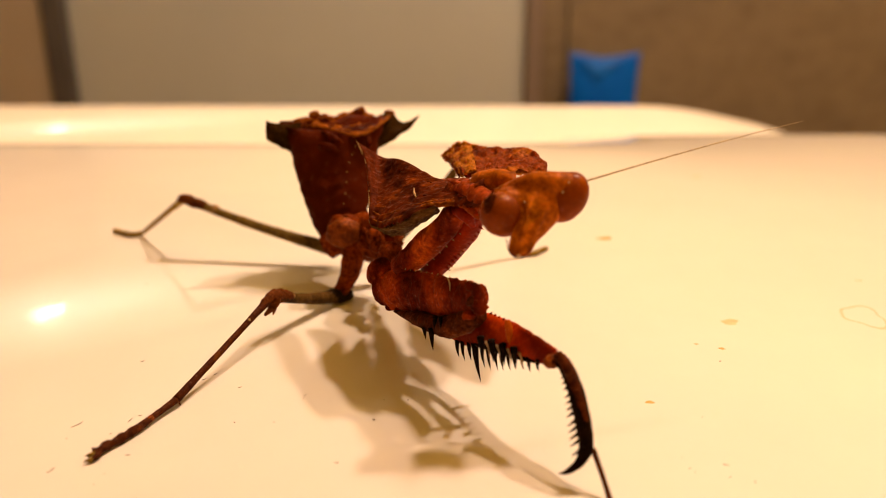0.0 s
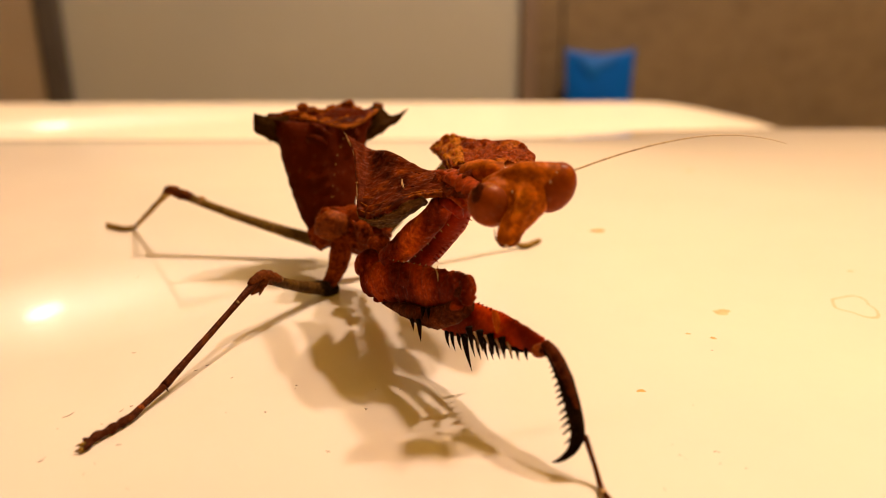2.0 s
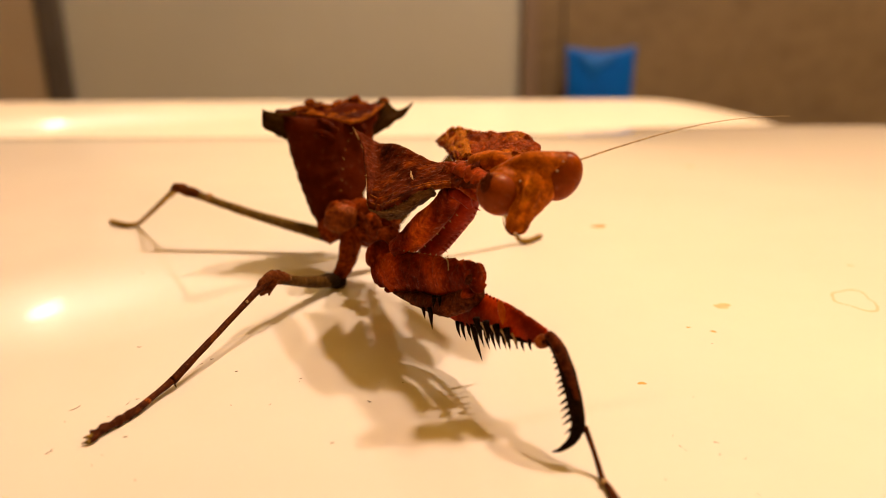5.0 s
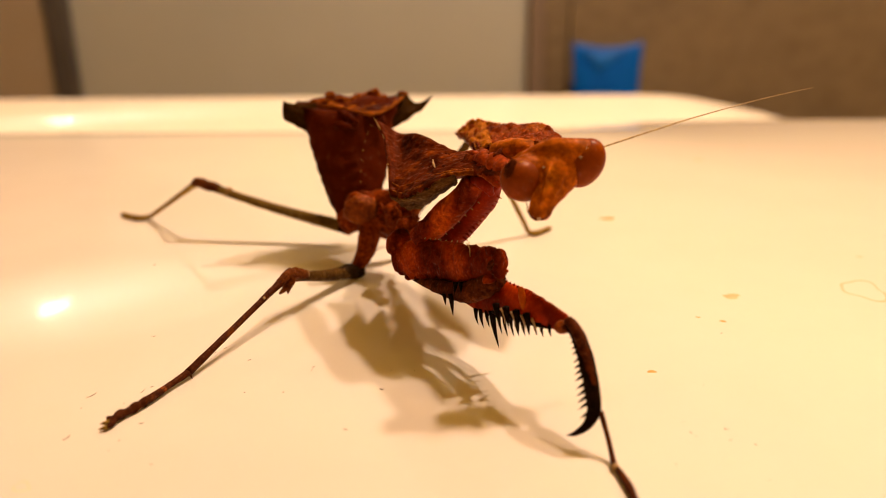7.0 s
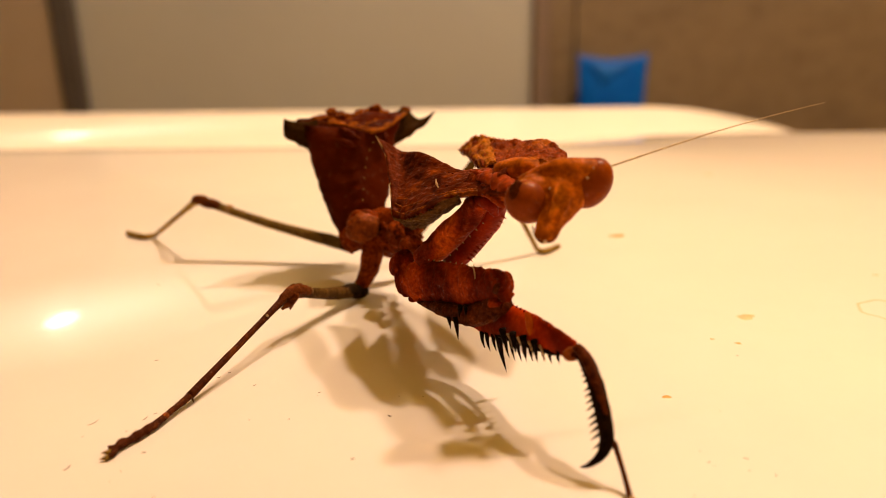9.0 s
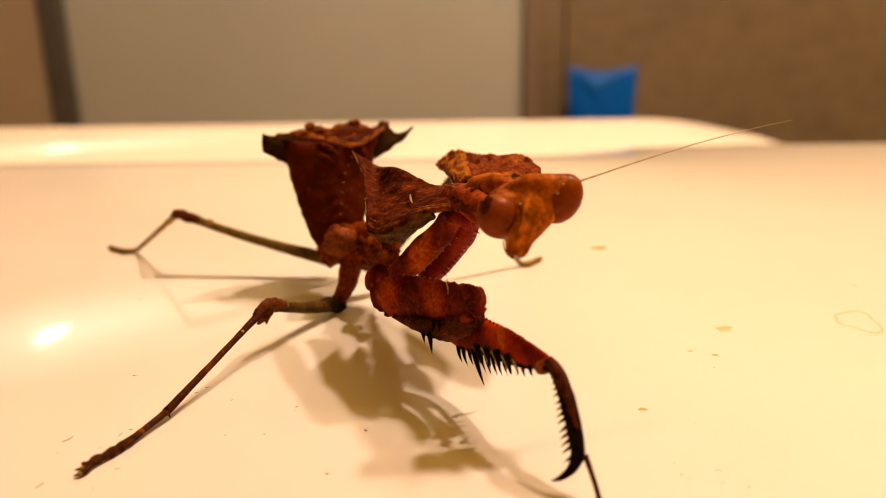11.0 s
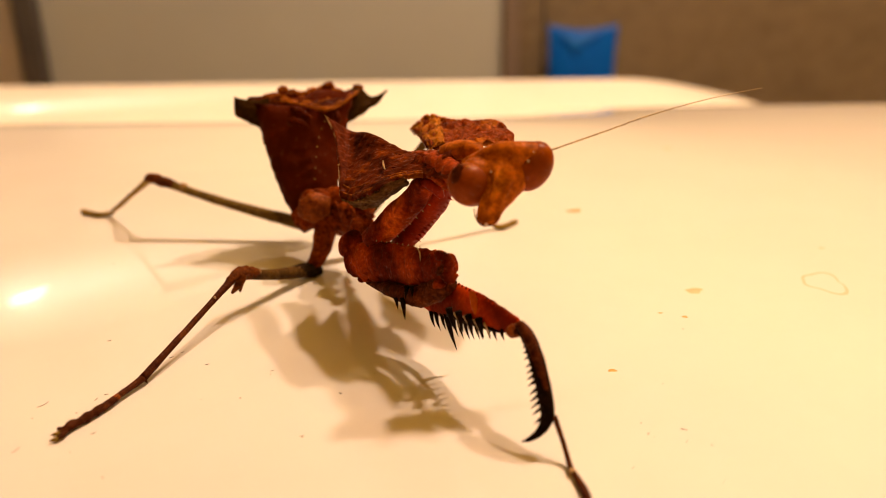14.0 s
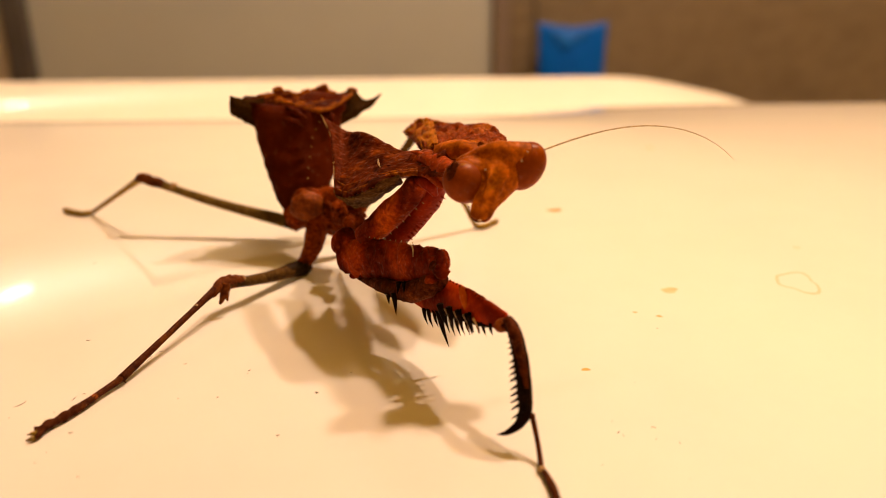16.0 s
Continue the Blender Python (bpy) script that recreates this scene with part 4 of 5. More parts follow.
def forelegs(m):
    up = (0.1, 0.25, 1.0)
    # folded foreleg
    bm = BM()
    tube(bm, [(2.37, 58.50, 14.69), (1.45, 59.50, 13.00), (-0.42, 61.00, 10.75), (-2.45, 62.00, 8.43)], [0.88, 1.06, 1.16, 1.02], sides=14, rough=0.16, freq=1.8)
    cx = ride(part("coxa", bm, FEMUR, m, "thick dark red-brown foreleg base", at=(2.02, 59.00, 14.76)))
    for k in range(7):
        u = k / 6
        a, b = Vector((2.46, 58.20, 12.81)).lerp(Vector((-0.67, 59.60, 9.24)), u), Vector((2.77, 58.00, 12.58)).lerp(Vector((-0.43, 59.40, 8.96)), u)
        part("bristle", spike(BM(), a, Vector(a).lerp(Vector(b), 0.45), 0.07, sides=5), PALE, cx)
    bm = BM()
    blob(bm, (-4.31, 63.20, 7.79), ((1.11, 0.00, 0.19), (0.00, 1.02, 0.00), (0.00, 0.00, 1.25)), rough=0.12)
    tube(bm, [(-4.52, 62.80, 6.45), (-3.32, 62.00, 6.72), (-1.31, 60.00, 7.20), (1.02, 56.80, 8.03), (2.71, 54.20, 8.95), (3.98, 52.00, 9.90)], [1.20, 1.62, 1.78, 1.62, 1.36, 0.92],
         sides=24, n=50, wide=up, flat=0.6, rough=0.19, freq=1.7)
    fm = ride(part("femur", bm, FEMUR, m, "broad mottled dark-red folded foreleg", at=(-4.31, 63.20, 7.79)))
    keel = spline([(-3.32, 61.60, 5.35), (-1.31, 59.50, 5.65), (1.02, 56.20, 6.55), (2.71, 53.60, 7.65)], 7)
    bm = BM()
    for k, q in enumerate(keel):
        blob(bm, q, ((0.52, 0.0, 0.12), (0.0, 0.45, 0.0), (0.0, 0.0, 0.46 - 0.03 * k)), sub=3, rough=0.35, freq=2.2)
    part("keel", bm, FEMUR, fm, "scalloped lower edge")
    for k in range(9):
        a = Vector((-1.89, 59.60, 9.30)).lerp(Vector((1.65, 55.00, 10.38)), k / 8)
        part("bristle", spike(BM(), a, a + Vector((0.05, -0.05, 0.15)), 0.06, sides=5), PALE, fm)
    part("hair", tube(BM(), [(1.46, 54.60, 10.52), (1.67, 54.20, 10.24), (1.71, 54.00, 9.62)], [0.03, 0.06, 0.02], sides=5), PALE, fm, "single curved white hair")
    bm = BM()
    blob(bm, (3.63, 51.90, 10.20), ((0.55, 0.00, 0.10), (0.00, 0.60, 0.00), (0.00, 0.00, 0.70)), rough=0.45, freq=2.4)
    blob(bm, (3.81, 51.90, 9.32), ((0.60, 0.00, -0.10), (0.00, 0.60, 0.00), (0.10, 0.00, 0.55)), rough=0.5, freq=2.4)
    blob(bm, (3.23, 52.20, 10.63), ((0.50, 0.00, -0.15), (0.00, 0.50, 0.00), (0.00, 0.00, 0.35)), rough=0.5, freq=2.6)
    blob(bm, (3.18, 52.40, 8.51), ((0.60, 0.00, 0.20), (0.00, 0.50, 0.00), (0.00, 0.00, 0.40)), rough=0.5, freq=2.6)
    part("knee_lobe", bm, FEMUR, fm, "ragged knee lobes")
    # shade of a hollow put in as a dark blob; nothing is cut away
    part("patch", blob(BM(), (3.10, 51.20, 9.93), ((0.30, 0.10, 0.10), (0.00, 0.15, 0.00), (0.00, 0.00, 0.35)), rough=0.5, freq=2.0), DARKLEG, fm, "dark patch painted in as a hollow at the knee")
    bm = BM()
    tube(bm, [(3.72, 52.80, 8.44), (2.28, 53.90, 6.92), (0.78, 55.60, 6.16), (-0.96, 57.60, 5.88), (-2.87, 59.80, 5.55)], [0.88, 0.93, 0.79, 0.56, 0.11], sides=12, n=30, rough=0.2, freq=2.0)
    tb = ride(part("tibia", bm, DARKLEG, m, "dark brown tibia folded under its femur", at=(3.72, 52.80, 8.44)))
    for p, q, r in (((0.23, 55.20, 6.13), (0.40, 54.60, 4.44), 0.26), ((-0.31, 55.80, 5.89), (-0.18, 55.60, 4.95), 0.2), ((0.59, 54.60, 7.32), (0.49, 54.20, 6.43), 0.22), ((0.97, 54.20, 7.47), (1.01, 53.80, 6.69), 0.18)):
        part("spine", spike(BM(), p, q, r), BLACK, tb)
    # stretched foreleg
    bm = BM()
    tube(bm, [(3.58, 59.10, 14.45), (3.11, 60.40, 12.61), (1.77, 62.50, 10.09), (-0.00, 63.80, 7.41)], [0.95, 1.12, 1.14, 0.95], sides=14, rough=0.08)
    cx2 = ride(part("coxa", bm, DEEP, m, "smooth deep-red foreleg base", at=(3.67, 59.10, 14.45)))
    for k in range(12):
        u = k / 11
        a, b = Vector((3.97, 59.20, 13.10)).lerp(Vector((1.38, 62.20, 8.60)), u), Vector((4.60, 58.90, 12.75)).lerp(Vector((1.91, 61.90, 8.18)), u)
        part("bristle", spike(BM(), a, Vector(a).lerp(Vector(b), 0.75), 0.13, sides=5), DEEP, cx2)
    hip, knee, ankle = (-0.35, 60.00, 6.79), (8.30, 47.30, 7.02), (9.93, 42.90, 2.72)
    bm = BM()
    line = [(-0.12, 59.60, 6.68), (2.18, 57.00, 5.64), (4.05, 54.10, 6.17), (5.71, 51.00, 6.84), (6.93, 49.10, 6.97), (8.13, 47.70, 6.88)]
    tube(bm, line, [1.14, 1.38, 1.42, 1.19, 0.95, 0.66], sides=18, n=44, wide=up, flat=0.5, rough=0.08, freq=1.6)
    fem = part("femur", bm, RED, m, "deep-red banded foreleg with black spines", at=hip)
    bm = BM()
    blob(bm, (7.96, 47.30, 6.81), ((0.62, 0.00, 0.00), (0.00, 0.47, 0.00), (0.00, 0.00, 0.52)), rough=0.15)
    part("knee_lobe", bm, KNOB, fem, "orange knee lobe")
    # small dark blob gives the shade of a pit that isn't modelled
    part("patch", blob(BM(), (7.95, 46.82, 6.95), ((0.16, 0.0, 0.0), (0.0, 0.12, 0.0), (0.0, 0.0, 0.2)), sub=2), DARKLEG, fem, "dark patch painted in as a pit of the knee")
    path = spline([(2.06, 56.00, 4.02), (3.42, 54.20, 4.60), (4.78, 52.00, 5.17), (6.04, 49.90, 5.69), (7.47, 47.80, 6.15)], 60)
    long = {0: 1.0, 1: 1.25, 2: 1.1, 3: 3.0, 4: 1.5, 5: 1.6, 6: 1.45, 7: 1.3, 8: 1.1, 9: 0.8, 10: 0.7, 11: 0.75, 12: 0.5}
    for k, size in long.items():
        c = Vector(path[int(2 + k * 4.5)])
        drop = Vector((0.22, 0.0, -1.0)).normalized() * size * 0.95
        part("spine", spike(BM(), c + Vector((0, 0, 0.5)), c + drop, 0.30 if k == 3 else 0.2, -0.08), BLACK, fem)
    part("groove", tube(BM(), [(3.48, 53.90, 5.11), (4.76, 51.90, 5.68), (6.03, 49.90, 6.05), (6.99, 48.40, 6.23)], [0.15, 0.34, 0.30, 0.12], sides=10, n=20, rough=0.15), BLACK, fem, "dark groove between the spines")
    for k in range(4):
        a = Vector((3.91, 52.50, 5.89)).lerp(Vector((5.92, 49.70, 6.27)), k / 3)
        part("spine", spike(BM(), a + Vector((0.05, -0.62, 0.35)), a + Vector((0.38, -0.62, -0.95)), 0.10, 0.10), PALE, fem, "pale inner spine")
        b = a + Vector((-0.3, -0.35, 0.1))
        part("spine", spike(BM(), b + Vector((0, 0, 0.5)), b + Vector((0.25, 0, -1.2)), 0.3), BLACK, fem)
    for p, q in (((5.28, 50.80, 8.39), (5.57, 50.40, 6.78)),):
        part("band", tube(BM(), [p, Vector(p).lerp(Vector(q), 0.5) + Vector((0, -0.12, 0)), q], [0.20, 0.30, 0.20], sides=10, flat=1.0, rough=0.2), BAND, fem, "orange band across the femur")
    bm = BM()
    tube(bm, [(8.24, 47.40, 7.10), (8.80, 46.40, 6.62), (9.20, 44.80, 5.38), (9.44, 43.60, 3.92), (9.51, 43.00, 2.71), (9.09, 42.70, 1.84), (8.34, 42.50, 1.33), (7.70, 42.40, 1.22)],
         [0.45, 0.5, 0.54, 0.52, 0.47, 0.32, 0.18, 0.03], sides=12, n=44, rough=0.06)
    tib = part("tibia", bm, BLACK, m, "almost black toothed tibia with a hooked claw", at=knee)
    bm = BM()
    tube(bm, [(8.26, 47.10, 7.36), (8.67, 46.20, 7.05), (9.07, 45.10, 6.06), (9.37, 43.90, 4.80), (9.65, 43.00, 3.42)], [0.35, 0.40, 0.36, 0.3, 0.15], rough=0.2)
    part("outer_edge", bm, DARKLEG, tib, "brown outer edge")
    path = spline([(8.46, 46.40, 6.54), (8.66, 45.00, 5.49), (8.84, 43.90, 4.18), (9.14, 43.00, 2.67)], 40)
    for k in range(13):
        c, size = Vector(path[int(k * 39 / 12)]), 0.32 + 0.55 * (k / 12) ** 1.2
        part("tooth", spike(BM(), c + Vector((0.25, 0, 0.1)), c + Vector((-0.62, -0.05, -0.62)) * size, 0.17), BLACK, tib)
    edge = spline([(4.47, 53.60, 7.72), (5.51, 51.40, 7.93), (6.55, 49.60, 7.90), (7.59, 48.20, 7.53)], 14)
    for q in edge:
        part("bristle", spike(BM(), q, Vector(q) + Vector((0.10, 0.0, 0.17)), 0.11, sides=5), RED, fem)
    LEGS.append((fem, tib, hip, knee, ankle, "fore"))
    bm = BM()
    toe = (10.45, 40.21, 0.25)
    tube(bm, [ankle, (10.29, 41.90, 1.35), (10.45, 41.00, 0.47), toe], [0.2, 0.17, 0.19, 0.24], sides=8)
    meta = part("metatarsus", bm, LEG, m, "thin dark first piece of the foot", at=toe)
    LIFTING["fore"] = (meta, toe, ankle, (-0.42, 0.0, 0.0))
    bm = BM()
    tube(bm, [(10.53, 40.26, 0.30), (10.78, 38.83, 0.30), (10.92, 37.63, 0.28), (10.97, 36.39, 0.25)], [0.16, 0.26, 0.26, 0.15], sides=8, rough=0.12)
    ts = part("tarsus", bm, LEG, m, "thin dark foot resting on the white top", at=(10.54, 40.57, 0.00))
    part("joint_ring", ball(BM(), (10.46, 40.14, 0.30), 0.27, sub=2), PALE, ts, "pale joint")


def walking_legs(m):
    def leg(hip, knee, ankle, fem_r, tib_r, fem_m, tib_m, which, bow=(0, 0, 0)):
        h, k, a = Vector(hip), Vector(knee), Vector(ankle)
        bm = BM()
        tube(bm, [h, h.lerp(k, 0.5) + Vector(bow), k], fem_r, sides=12, n=24, rough=0.1)
        fem = part("femur", bm, fem_m, m, at=hip)
        bm = BM()
        tube(bm, [k, k.lerp(a, 0.3), k.lerp(a, 0.7), a], tib_r, sides=12, n=28, rough=0.08)
        ball(bm, k, tib_r[0] * 1.05, sub=2)
        tib = part("tibia", bm, tib_m, m, at=knee)
        LEGS.append((fem, tib, hip, knee, ankle, which))
        return fem, tib
    # middle leg towards the viewer
    k, a = Vector((-14.89, 65.20, 3.96)), Vector((-20.50, 52.75, 0.55))
    fem, tib = leg((-9.83, 75.00, 0.83), k, a, [0.75, 0.58, 0.46], [0.42, 0.28, 0.28, 0.34], GREYLEG, LEG, "middle", (0, 0, -0.25))
    h = Vector((-9.83, 75.00, 0.83))
    bm = BM()
    blob(bm, h + Vector((0.15, 0.1, -0.05)), ((0.95, 0.2, 0.1), (-0.2, 0.8, 0.0), (-0.1, 0.0, 0.8)), rough=0.2, freq=1.5)
    tube(bm, [h, h.lerp(k, 0.13), h.lerp(k, 0.26)], [0.85, 0.78, 0.5], sides=12, rough=0.15)
    part("trochanter", bm, DUSK, fem, "almost black leg joint")
    bm = BM()
    f, d = (h - k).normalized(), (a - k).normalized()
    tube(bm, [k + f * 2.6, k + f * 1.5 + Vector((0, 0, 0.08)), k, k + d * 1.6], [0.5, 0.62, 0.54, 0.3], rough=0.3, freq=2.0)
    part("knee", bm, KNEE, fem, "knobbly red-brown knee")
    part("joint_ring", tube(BM(), [k + f * 2.6, k + f * 2.9], [0.51, 0.50], n=3), TAN, fem, "pale ring above the knee")
    bm = BM()
    tube(bm, [k + Vector((0.5, 0.1, -0.1)), k + Vector((0.1, -0.2, -0.8)), k + Vector((-0.35, -0.3, -1.25)), k + Vector((-0.75, -0.35, -1.6))], [0.46, 0.40, 0.26, 0.12], rough=0.25)
    tube(bm, [k + Vector((0.3, 0, -0.5)), k + Vector((0.15, -0.2, -1.1)), k + Vector((0.0, -0.25, -1.65))], [0.28, 0.22, 0.06], n=8, rough=0.2)
    part("knee_flap", bm, KNEE, fem, "ragged knee flap")
    d = (a - k).normalized()
    part("fleck", ball(BM(), k + d * 3.8 + Vector((0.1, -0.18, 0.17)), 0.14, sub=2), PALE, tib, "small pale fleck")
    part("spur", spike(BM(), a + Vector((0.1, 0, 0)), a + Vector((0.35, -0.2, -0.45)), 0.14), LEG, tib)
    toe = Vector((-22.05, 49.22, 0.40))
    bm = BM()
    tube(bm, [a, a.lerp(toe, 0.5), toe], [0.30, 0.25, 0.30], sides=10, n=20, rough=0.15, freq=2.4)
    meta = part("metatarsus", bm, LEG, m, "dark lifting first piece of the foot", at=toe)
    part("joint_ring", tube(BM(), [toe.lerp(a, 0.22), toe.lerp(a, 0.32)], [0.275, 0.265], n=3), KNOB, meta, "orange-brown ring")
    LIFTING["middle"] = (meta, toe, a, (-0.55, 0.0, 0.65))
    pts = [(-21.99, 49.30, 0.40), (-22.34, 48.64, 0.40), (-22.58, 48.07, 0.40), (-22.88, 47.67, 0.40), (-23.12, 47.12, 0.40), (-23.45, 46.73, 0.40), (-23.64, 46.20, 0.40), (-24.04, 45.90, 0.40)]
    bm = BM()
    tube(bm, pts, [0.28, 0.35, 0.29, 0.36, 0.29, 0.36, 0.28, 0.31], sides=10, n=60, rough=0.2, freq=2.4)
    tube(bm, [(-23.57, 46.29, 0.30), (-23.66, 45.54, 0.30), (-23.92, 45.19, 0.25)], [0.16, 0.20, 0.12], sides=8, rough=0.1)
    ts = part("tarsus", bm, LEG, m, "dark ringed foot flat on the white top", at=pts[0])
    for p, q in (((-23.81, 45.75, 0.40), (-24.49, 45.63, 0.30)), ((-23.79, 45.26, 0.25), (-24.34, 45.05, 0.20))):
        part("claw", spike(BM(), p, q, 0.21), OLIVETAN, ts, "small pale olive claw")
    # hind leg
    k, a = Vector((-30.59, 90.50, 6.88)), Vector((-39.90, 97.72, 0.45))
    fem, tib = leg((-12.80, 86.50, 2.38), k, a, [0.8, 0.55, 0.5], [0.5, 0.34, 0.3, 0.28], TANLEG, OLIVETAN, "hind", (0, 0, -0.3))
    h = Vector((-12.80, 86.50, 2.38))
    bm = BM()
    tube(bm, [k + (h - k) * 0.16, k + (h - k) * 0.08, k, k + (a - k) * 0.08], [0.5, 0.62, 0.6, 0.35], rough=0.25, freq=2.0)
    part("knee", bm, KNEE, fem, "red-brown swollen knee")
    part("trochanter", tube(BM(), [h.lerp(k, -0.07), h.lerp(k, 0.02), h.lerp(k, 0.15)], [0.80, 0.74, 0.60], sides=12, rough=0.1), DUSK, fem, "almost black leg joint")
    part("joint_ring", tube(BM(), [k + (h - k) * 0.21, k + (h - k) * 0.235], [0.56, 0.56], n=3), TAN, fem, "pale ring above the knee")
    part("tarsus", tube(BM(), [a, (-41.37, 97.38, 0.40), (-44.11, 99.10, 0.40)], [0.3, 0.36, 0.34], sides=10, rough=0.2), OLIVETAN, m, "tan foot flat on the white top", at=a)
    # leg beyond the body
    k, a = Vector((3.63, 87.00, 13.57)), Vector((10.15, 89.62, 0.40))
    leg((-5.70, 81.00, 2.80), k, a, [0.6, 0.5, 0.45], [0.42, 0.33, 0.3, 0.28], GREYLEG, OLIVETAN, "far")
    part("tarsus", tube(BM(), [a, (11.12, 89.53, 0.35), (13.00, 91.65, 0.35)], [0.3, 0.34, 0.3], sides=10, rough=0.2), OLIVETAN, m, "tan foot flat on the white top", at=a)


FEELER_AT = Vector((10.34, 53.17, 17.89))
FEELER_LENGTH, FEELER_PIECES = 19.9, 16


def feeler(m):
    step = FEELER_LENGTH / FEELER_PIECES
    for k in range(FEELER_PIECES):
        r0, r1 = 0.070 - 0.0033 * k, 0.070 - 0.0033 * (k + 1)
        bm = tube(BM(), [(0, 0, 0), (step * 0.5, 0, 0), (step * 1.02, 0, 0)], [r0, (r0 + r1) / 2, r1], sides=7, n=5)
        ob = part("feeler_piece", bm, FEELERTAN, m, "thin tan piece of the long feeler" if k == 0 else "")
        FEELER.append(ob)


def feeler_poses(root_at, rise, bend):
    """Places of the feeler's pieces: it leaves the head rising by so many degrees and droops by bend degrees towards its tip."""
    step, spot, out = FEELER_LENGTH / FEELER_PIECES, Vector(root_at), []
    for k in range(FEELER_PIECES):
        u = (k + 0.5) / FEELER_PIECES
        e, away = radians(rise - bend * u ** 1.6), radians(20)
        d = Vector((math.cos(e) * math.cos(away), math.cos(e) * math.sin(away), math.sin(e)))
        side = Vector((0, 0, 1)).cross(d).normalized()
        out.append(Matrix.Translation(spot) @ Matrix((d, side, d.cross(side))).transposed().to_4x4())
        spot = spot + d * step
    return out


mantis = root("mantis", BASE, "red-brown dead-leaf mantis standing on the white top", "insect")
abdomen(mantis)
thorax(mantis)
shield(mantis)
head(mantis)
forelegs(mantis)
walking_legs(mantis)
feeler(mantis)


def local(m):
    """A pose in millimetres of the world as one in metres of the mantis's own space."""
    m = m.copy()
    m.translation = (m.translation - Vector(BASE)) * MM
    return m


def limb_frame(d, normal):
    z = d.cross(normal).normalized()
    return Matrix((d, z.cross(d), z)).transposed()


def lifted(toe, ankle, way, rise):
    """The ankle when the first piece of the foot tips up about its toe joint."""
    toe, ankle = Vector(toe), Vector(ankle)
    return toe + (ankle + Vector(way) * rise - toe).normalized() * (ankle - toe).length


def jointed(hip, knee, ankle, hip_now, shift=None, ankle_now=None):
    """Poses of the two pieces of a leg whose foot stays while its hip moves; shift: how far the knee goes, where that is known."""
    h0, k0, a0, h1 = Vector(hip), Vector(knee), Vector(ankle), Vector(hip_now)
    l1, l2 = (k0 - h0).length, (a0 - k0).length
    n0 = (k0 - h0).cross(a0 - k0).normalized()
    if shift is None:
        line = a0 - h1
        d = min(line.length, (l1 + l2) * 0.9995)
        u = line.normalized()
        out_way = k0 + (h1 - h0) * 0.5 - h1
        bend = (out_way - u * out_way.dot(u)).normalized()
        x = (l1 * l1 - l2 * l2 + d * d) / (2 * d)
        k1 = h1 + u * x + bend * math.sqrt(max(l1 * l1 - x * x, 0))
    else:
        k1 = k0 + Vector(shift)
    a1 = Vector(ankle_now) if ankle_now is not None else a0
    n1 = (k1 - h1).cross(a1 - k1).normalized()
    h1 = k1 + (h1 - k1).normalized() * l1
    out = []
    for p0, q0, p1, q1 in ((h0, k0, h1, k1), (k0, a0, k1, a1)):
        r = limb_frame((q1 - p1).normalized(), n1) @ limb_frame((q0 - p0).normalized(), n0).transposed()
        out.append(Matrix.Translation(p1) @ r.to_4x4())
    return out


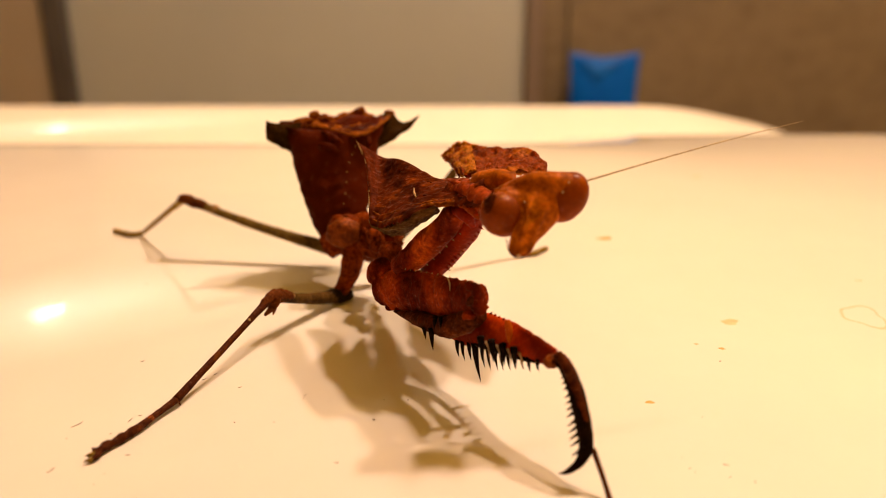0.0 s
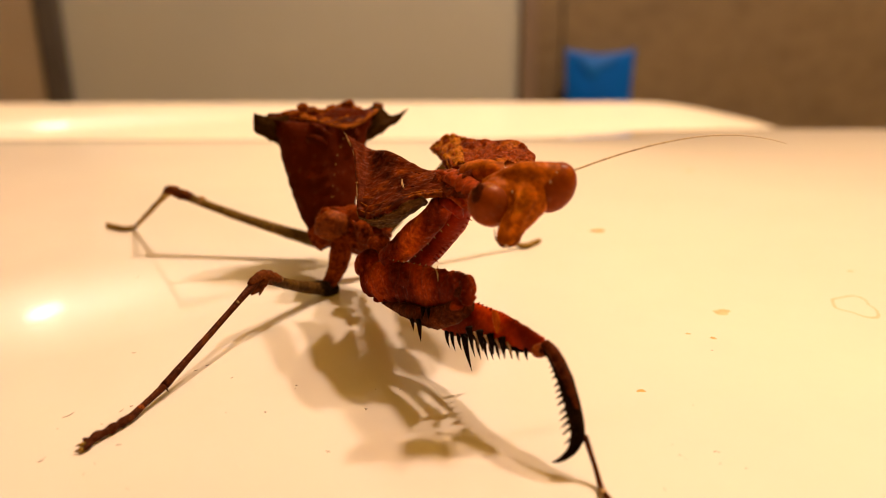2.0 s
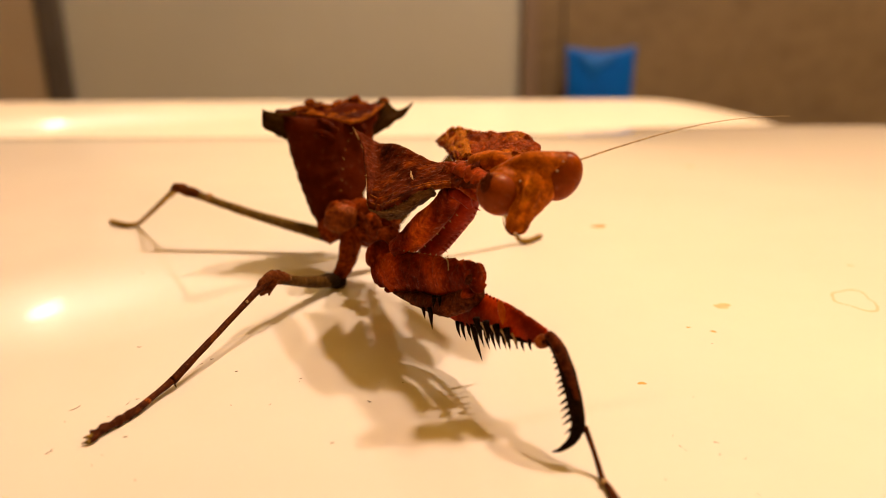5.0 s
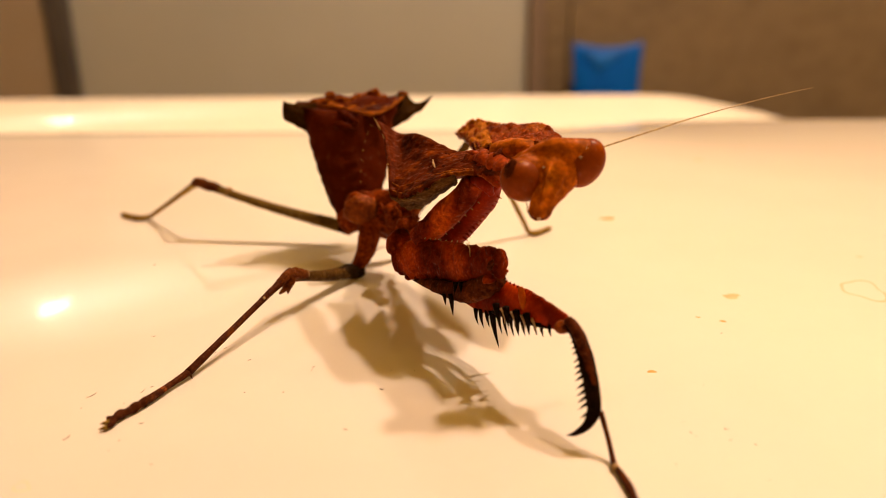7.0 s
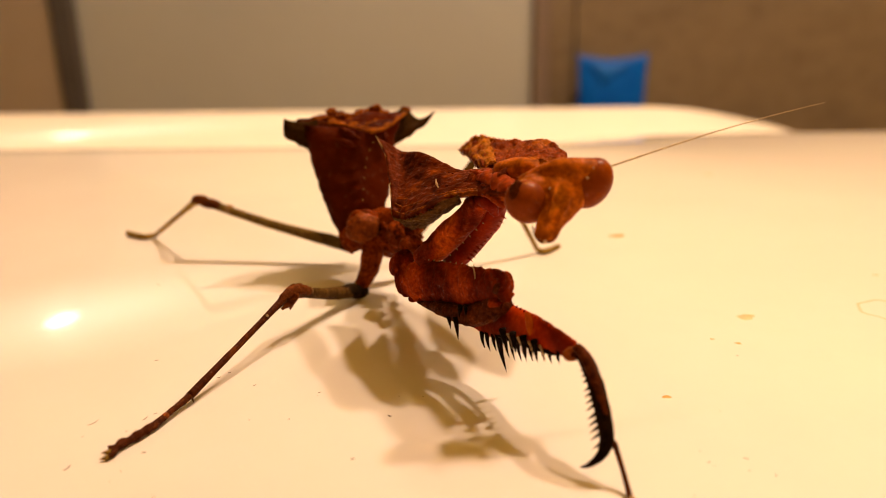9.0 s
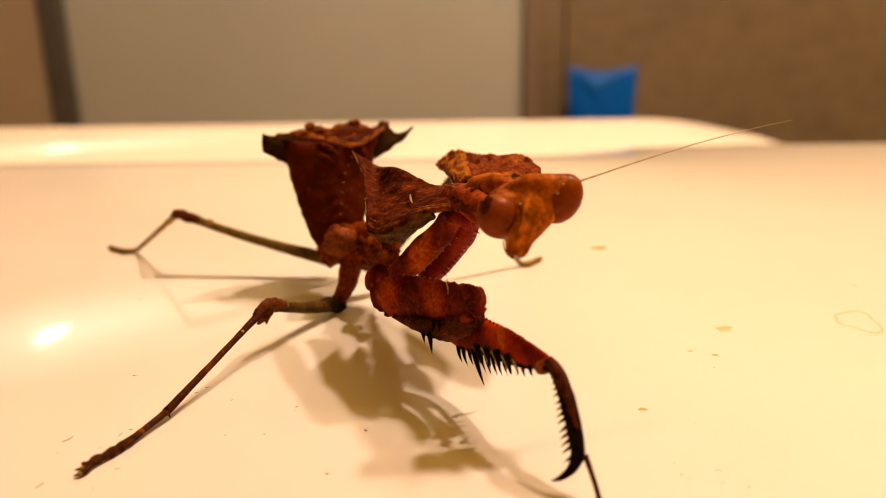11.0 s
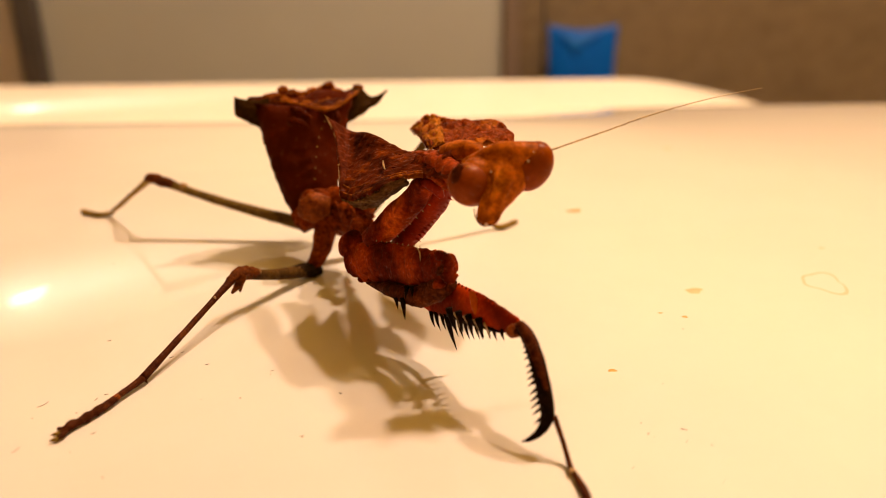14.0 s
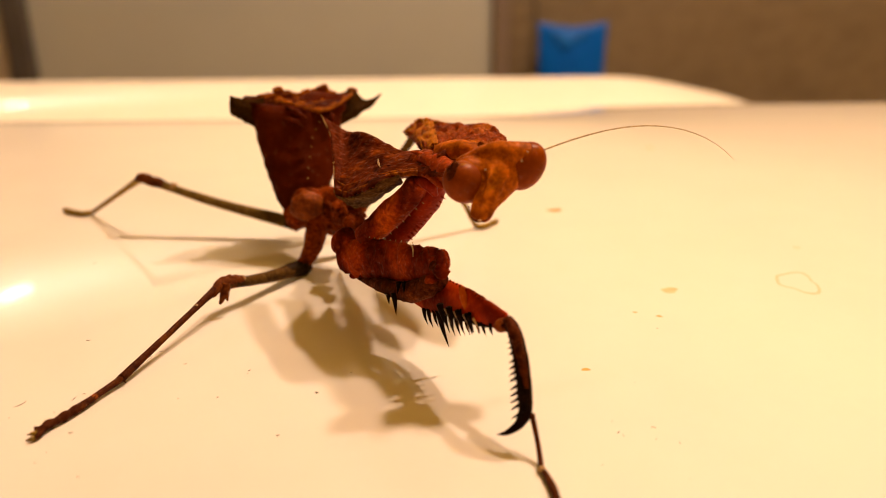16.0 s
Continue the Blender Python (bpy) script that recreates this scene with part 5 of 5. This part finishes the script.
def motions():
    # seconds; shift of the body in millimetres; its turn as a vector in degrees
    sway = [
        (0.0, -1.09, -0.76, -0.06, 0.4, -0.2, -0.2),
        (0.5, -1.19, -0.59, -0.05, 0.3, -0.1, -0.1),
        (1.0, -2.09, -1.09, 0.02, 0.2, 0.1, 0.4),
        (1.5, -3.53, -2.14, -0.20, 0.1, -0.8, 0.8),
        (2.0, -1.48, -0.91, -0.10, 0.4, 0.2, 0.2),
        (2.5, 0.71, -0.60, 0.26, -0.6, 0.8, -0.8),
        (3.0, -0.41, -0.42, -0.24, -0.6, 2.0, 0.2),
        (3.5, -1.57, -0.18, 0.09, 0.8, -1.6, 0.2),
        (4.0, -1.00, -0.19, -0.18, 0.3, 0.1, 0.4),
        (6.5, -0.83, 0.10, 0.22, 1.1, -1.6, 0.4),
        (7.0, -0.00, -0.00, 0.00, -0.0, -0.0, -0.0),
        (7.5, -0.10, -0.06, 0.29, 0.6, -0.9, -0.2),
        (8.0, 0.05, -0.23, 0.18, 0.1, -0.0, -0.0),
        (8.5, -0.16, -0.03, 0.12, 0.1, -0.1, 0.2),
        (9.0, -0.42, -0.11, 0.14, 0.3, -0.4, 0.2),
        (9.5, -0.81, -0.22, 0.15, 1.0, -1.4, 0.3),
        (10.0, -0.68, 0.05, 0.07, 0.7, -1.0, 0.4),
        (12.5, -0.71, -0.13, 0.06, 0.2, 0.2, 0.5),
        (13.0, -0.64, -0.07, -0.04, 0.2, 0.3, 0.5),
        (13.5, -0.62, 0.12, -0.13, -0.1, 0.7, 0.6),
        (14.0, -0.74, -0.05, -0.06, 0.4, -0.2, 0.4),
        (14.5, -1.31, -0.16, -0.09, 0.6, -1.0, 0.6),
        (15.0, -1.44, -0.53, -0.01, 0.4, 0.2, 0.8),
        (15.5, -0.21, 0.03, -0.05, -0.4, 1.4, 0.7),
        (16.0, 0.50, 0.37, -0.15, -0.9, 1.4, 0.5),
    ]
    # how far each knee goes at those times, in millimetres
    knees = {
        "middle": [(-0.77, 0.29, 0.17), (-0.86, 0.27, 0.40), (-1.17, 0.02, 1.70), (-1.73, -0.23, 2.90), (-0.92, 0.04, 1.37), (-0.53, 0.44, -0.94), (-0.61, 0.23, 0.14), (-0.91, 0.14, 1.00), (-0.70, 0.15, 0.68), (-0.25, -0.10, 0.90), (-0.00, 0.00, 0.00), (0.06, -0.09, 0.30), (0.02, -0.02, 0.06), (-0.06, -0.05, 0.35), (-0.14, -0.08, 0.64), (-0.31, -0.14, 1.12), (-0.32, -0.06, 0.88), (-0.84, 0.29, 0.29), (-0.82, 0.30, 0.22), (-0.88, 0.35, 0.04), (-0.92, 0.36, 0.13), (-1.12, 0.28, 0.81), (-1.17, 0.12, 1.41), (-0.68, 0.21, 0.38), (-0.68, 0.51, -0.99)],
        "hind": [(-0.63, -0.52, 0.26), (-0.85, -0.62, 0.43), (-1.73, -1.21, 0.76), (-2.83, -2.08, 0.75), (-1.22, -0.86, 0.60), (0.47, 0.84, 0.19), (-0.59, -0.23, 0.54), (-1.05, -0.87, 0.39), (-0.89, -0.64, 0.46), (-0.72, -0.60, 0.30), (0.00, 0.00, -0.00), (-0.04, 0.02, 0.09), (-0.03, 0.04, 0.10), (-0.24, -0.11, 0.21), (-0.47, -0.35, 0.26), (-0.68, -0.54, 0.32), (-0.61, -0.49, 0.28), (-0.73, -0.55, 0.36), (-0.61, -0.48, 0.29), (-0.56, -0.43, 0.28), (-0.60, -0.51, 0.24), (-1.06, -0.97, 0.28), (-1.35, -0.99, 0.59), (-0.48, -0.31, 0.31), (0.19, 0.21, -0.05)],
        "fore": [(-0.51, -0.01, -0.16), (-0.57, 0.03, -0.22), (-0.92, -0.10, -0.25), (-1.49, -0.23, -0.44), (-0.72, -0.09, -0.19), (0.64, -0.37, 0.51), (-0.17, -0.35, 0.30), (-0.88, -0.22, -0.09), (-0.58, -0.13, -0.05), (-0.58, -0.05, -0.16), (-0.00, -0.00, 0.00), (-0.15, -0.03, -0.02), (0.01, -0.00, 0.00), (-0.07, 0.07, -0.10), (-0.30, -0.06, -0.04), (-0.66, -0.06, -0.19), (-0.54, -0.05, -0.14), (-0.38, -0.35, 0.24), (-0.36, -0.20, 0.09), (-0.36, -0.28, 0.16), (-0.45, -0.18, 0.04), (-0.69, -0.26, 0.02), (-0.64, -0.17, -0.04), (0.16, -0.28, 0.33), (0.58, -0.45, 0.58)],
    }
    # how far the first pieces of two feet are tipped at those times
    rises = {
        "middle": [0.12, 0.23, 0.73, 1.08, 0.62, 0.00, 0.10, 0.48, 0.35, 0.44, 0.00, 0.18, 0.05, 0.21, 0.33, 0.52, 0.43, 0.18, 0.14, 0.04, 0.09, 0.40, 0.63, 0.22, 0.00],
        "fore": [0.8, 0.9, 1.0, 1.1, 0.6, -0.2, 0.4, 1.0, 0.9, 0.5, 0.0, 0.1, 0.0, 0.1, 0.3, 0.5, 0.5, 0.6, 0.4, 0.3, 0.6, 0.7, 0.8, 0.1, -0.5],
    }
    # seconds; rise of the feeler, droop towards its tip, in degrees
    feel = [
        (0.0, 11, 3),
        (0.5, 12, 4),
        (1.0, 13, 7),
        (1.5, 13, 8),
        (2.0, 15, 32),
        (2.5, 15, 26),
        (3.0, 14, 22),
        (3.5, 14, 18),
        (4.0, 14, 24),
        (6.5, 13, 7),
        (7.0, 13, 7),
        (8.0, 13, 6),
        (9.0, 13, 6),
        (10.0, 13, 6),
        (12.5, 12, 8),
        (13.3, 12, 8),
        (14.2, 14, 10),
        (14.5, 17, 52),
        (14.8, 17, 72),
        (15.0, 16, 56),
        (15.3, 14, 34),
        (15.5, 16, 58),
        (15.8, 15, 46),
        (16.0, 15, 56),
    ]
    body = []
    for t, x, y, z, a, b, c in sway:
        w = Vector((radians(a), radians(b), radians(c)))
        r = Matrix.Rotation(w.length, 4, w.normalized()) if w.length > 1e-9 else Matrix.Identity(4)
        body.append((t, Matrix.Translation(CENTRE + Vector((x, y, z))) @ r @ Matrix.Translation(-CENTRE)))
    for ob in RIDING:
        home = Matrix.Translation(Vector(ob["base"]) / MM)
        walk(ob, [(t, local(m @ home)) for t, m in body])
    for upper, lower, hip, knee, ankle, which in LEGS:
        shifts = knees.get(which, [None] * len(body))
        ankles = [lifted(*LIFTING[which][1:], r) for r in rises[which]] if which in LIFTING else [None] * len(body)
        poses = [(t, jointed(hip, knee, ankle, m @ Vector(hip), s, a)) for (t, m), s, a in zip(body, shifts, ankles)]
        walk(upper, [(t, local(p[0])) for t, p in poses])
        walk(lower, [(t, local(p[1])) for t, p in poses])
    for which, (piece, toe, ankle, way) in LIFTING.items():
        rest, rows = (Vector(ankle) - Vector(toe)).normalized(), []
        for (t, m), r in zip(body, rises[which]):
            turn = rest.rotation_difference((lifted(toe, ankle, way, r) - Vector(toe)).normalized()).to_matrix().to_4x4()
            rows.append((t, local(Matrix.Translation(toe) @ turn)))
        walk(piece, rows)
    times = [t for t, m in body]
    rows = []
    for t, rise, bend in feel:
        i = max(k for k, s in enumerate(times) if s <= t)
        j = min(i + 1, len(times) - 1)
        f = (t - times[i]) / (times[j] - times[i]) if j > i else 0
        at = (body[i][1] @ FEELER_AT).lerp(body[j][1] @ FEELER_AT, f)
        rows.append((t, feeler_poses(at, rise, bend)))
    for k, ob in enumerate(FEELER):
        walk(ob, [(t, local(p[k])) for t, p in rows])



room()
lights()
pouch()
stand()
stains()
fluff()
motions()
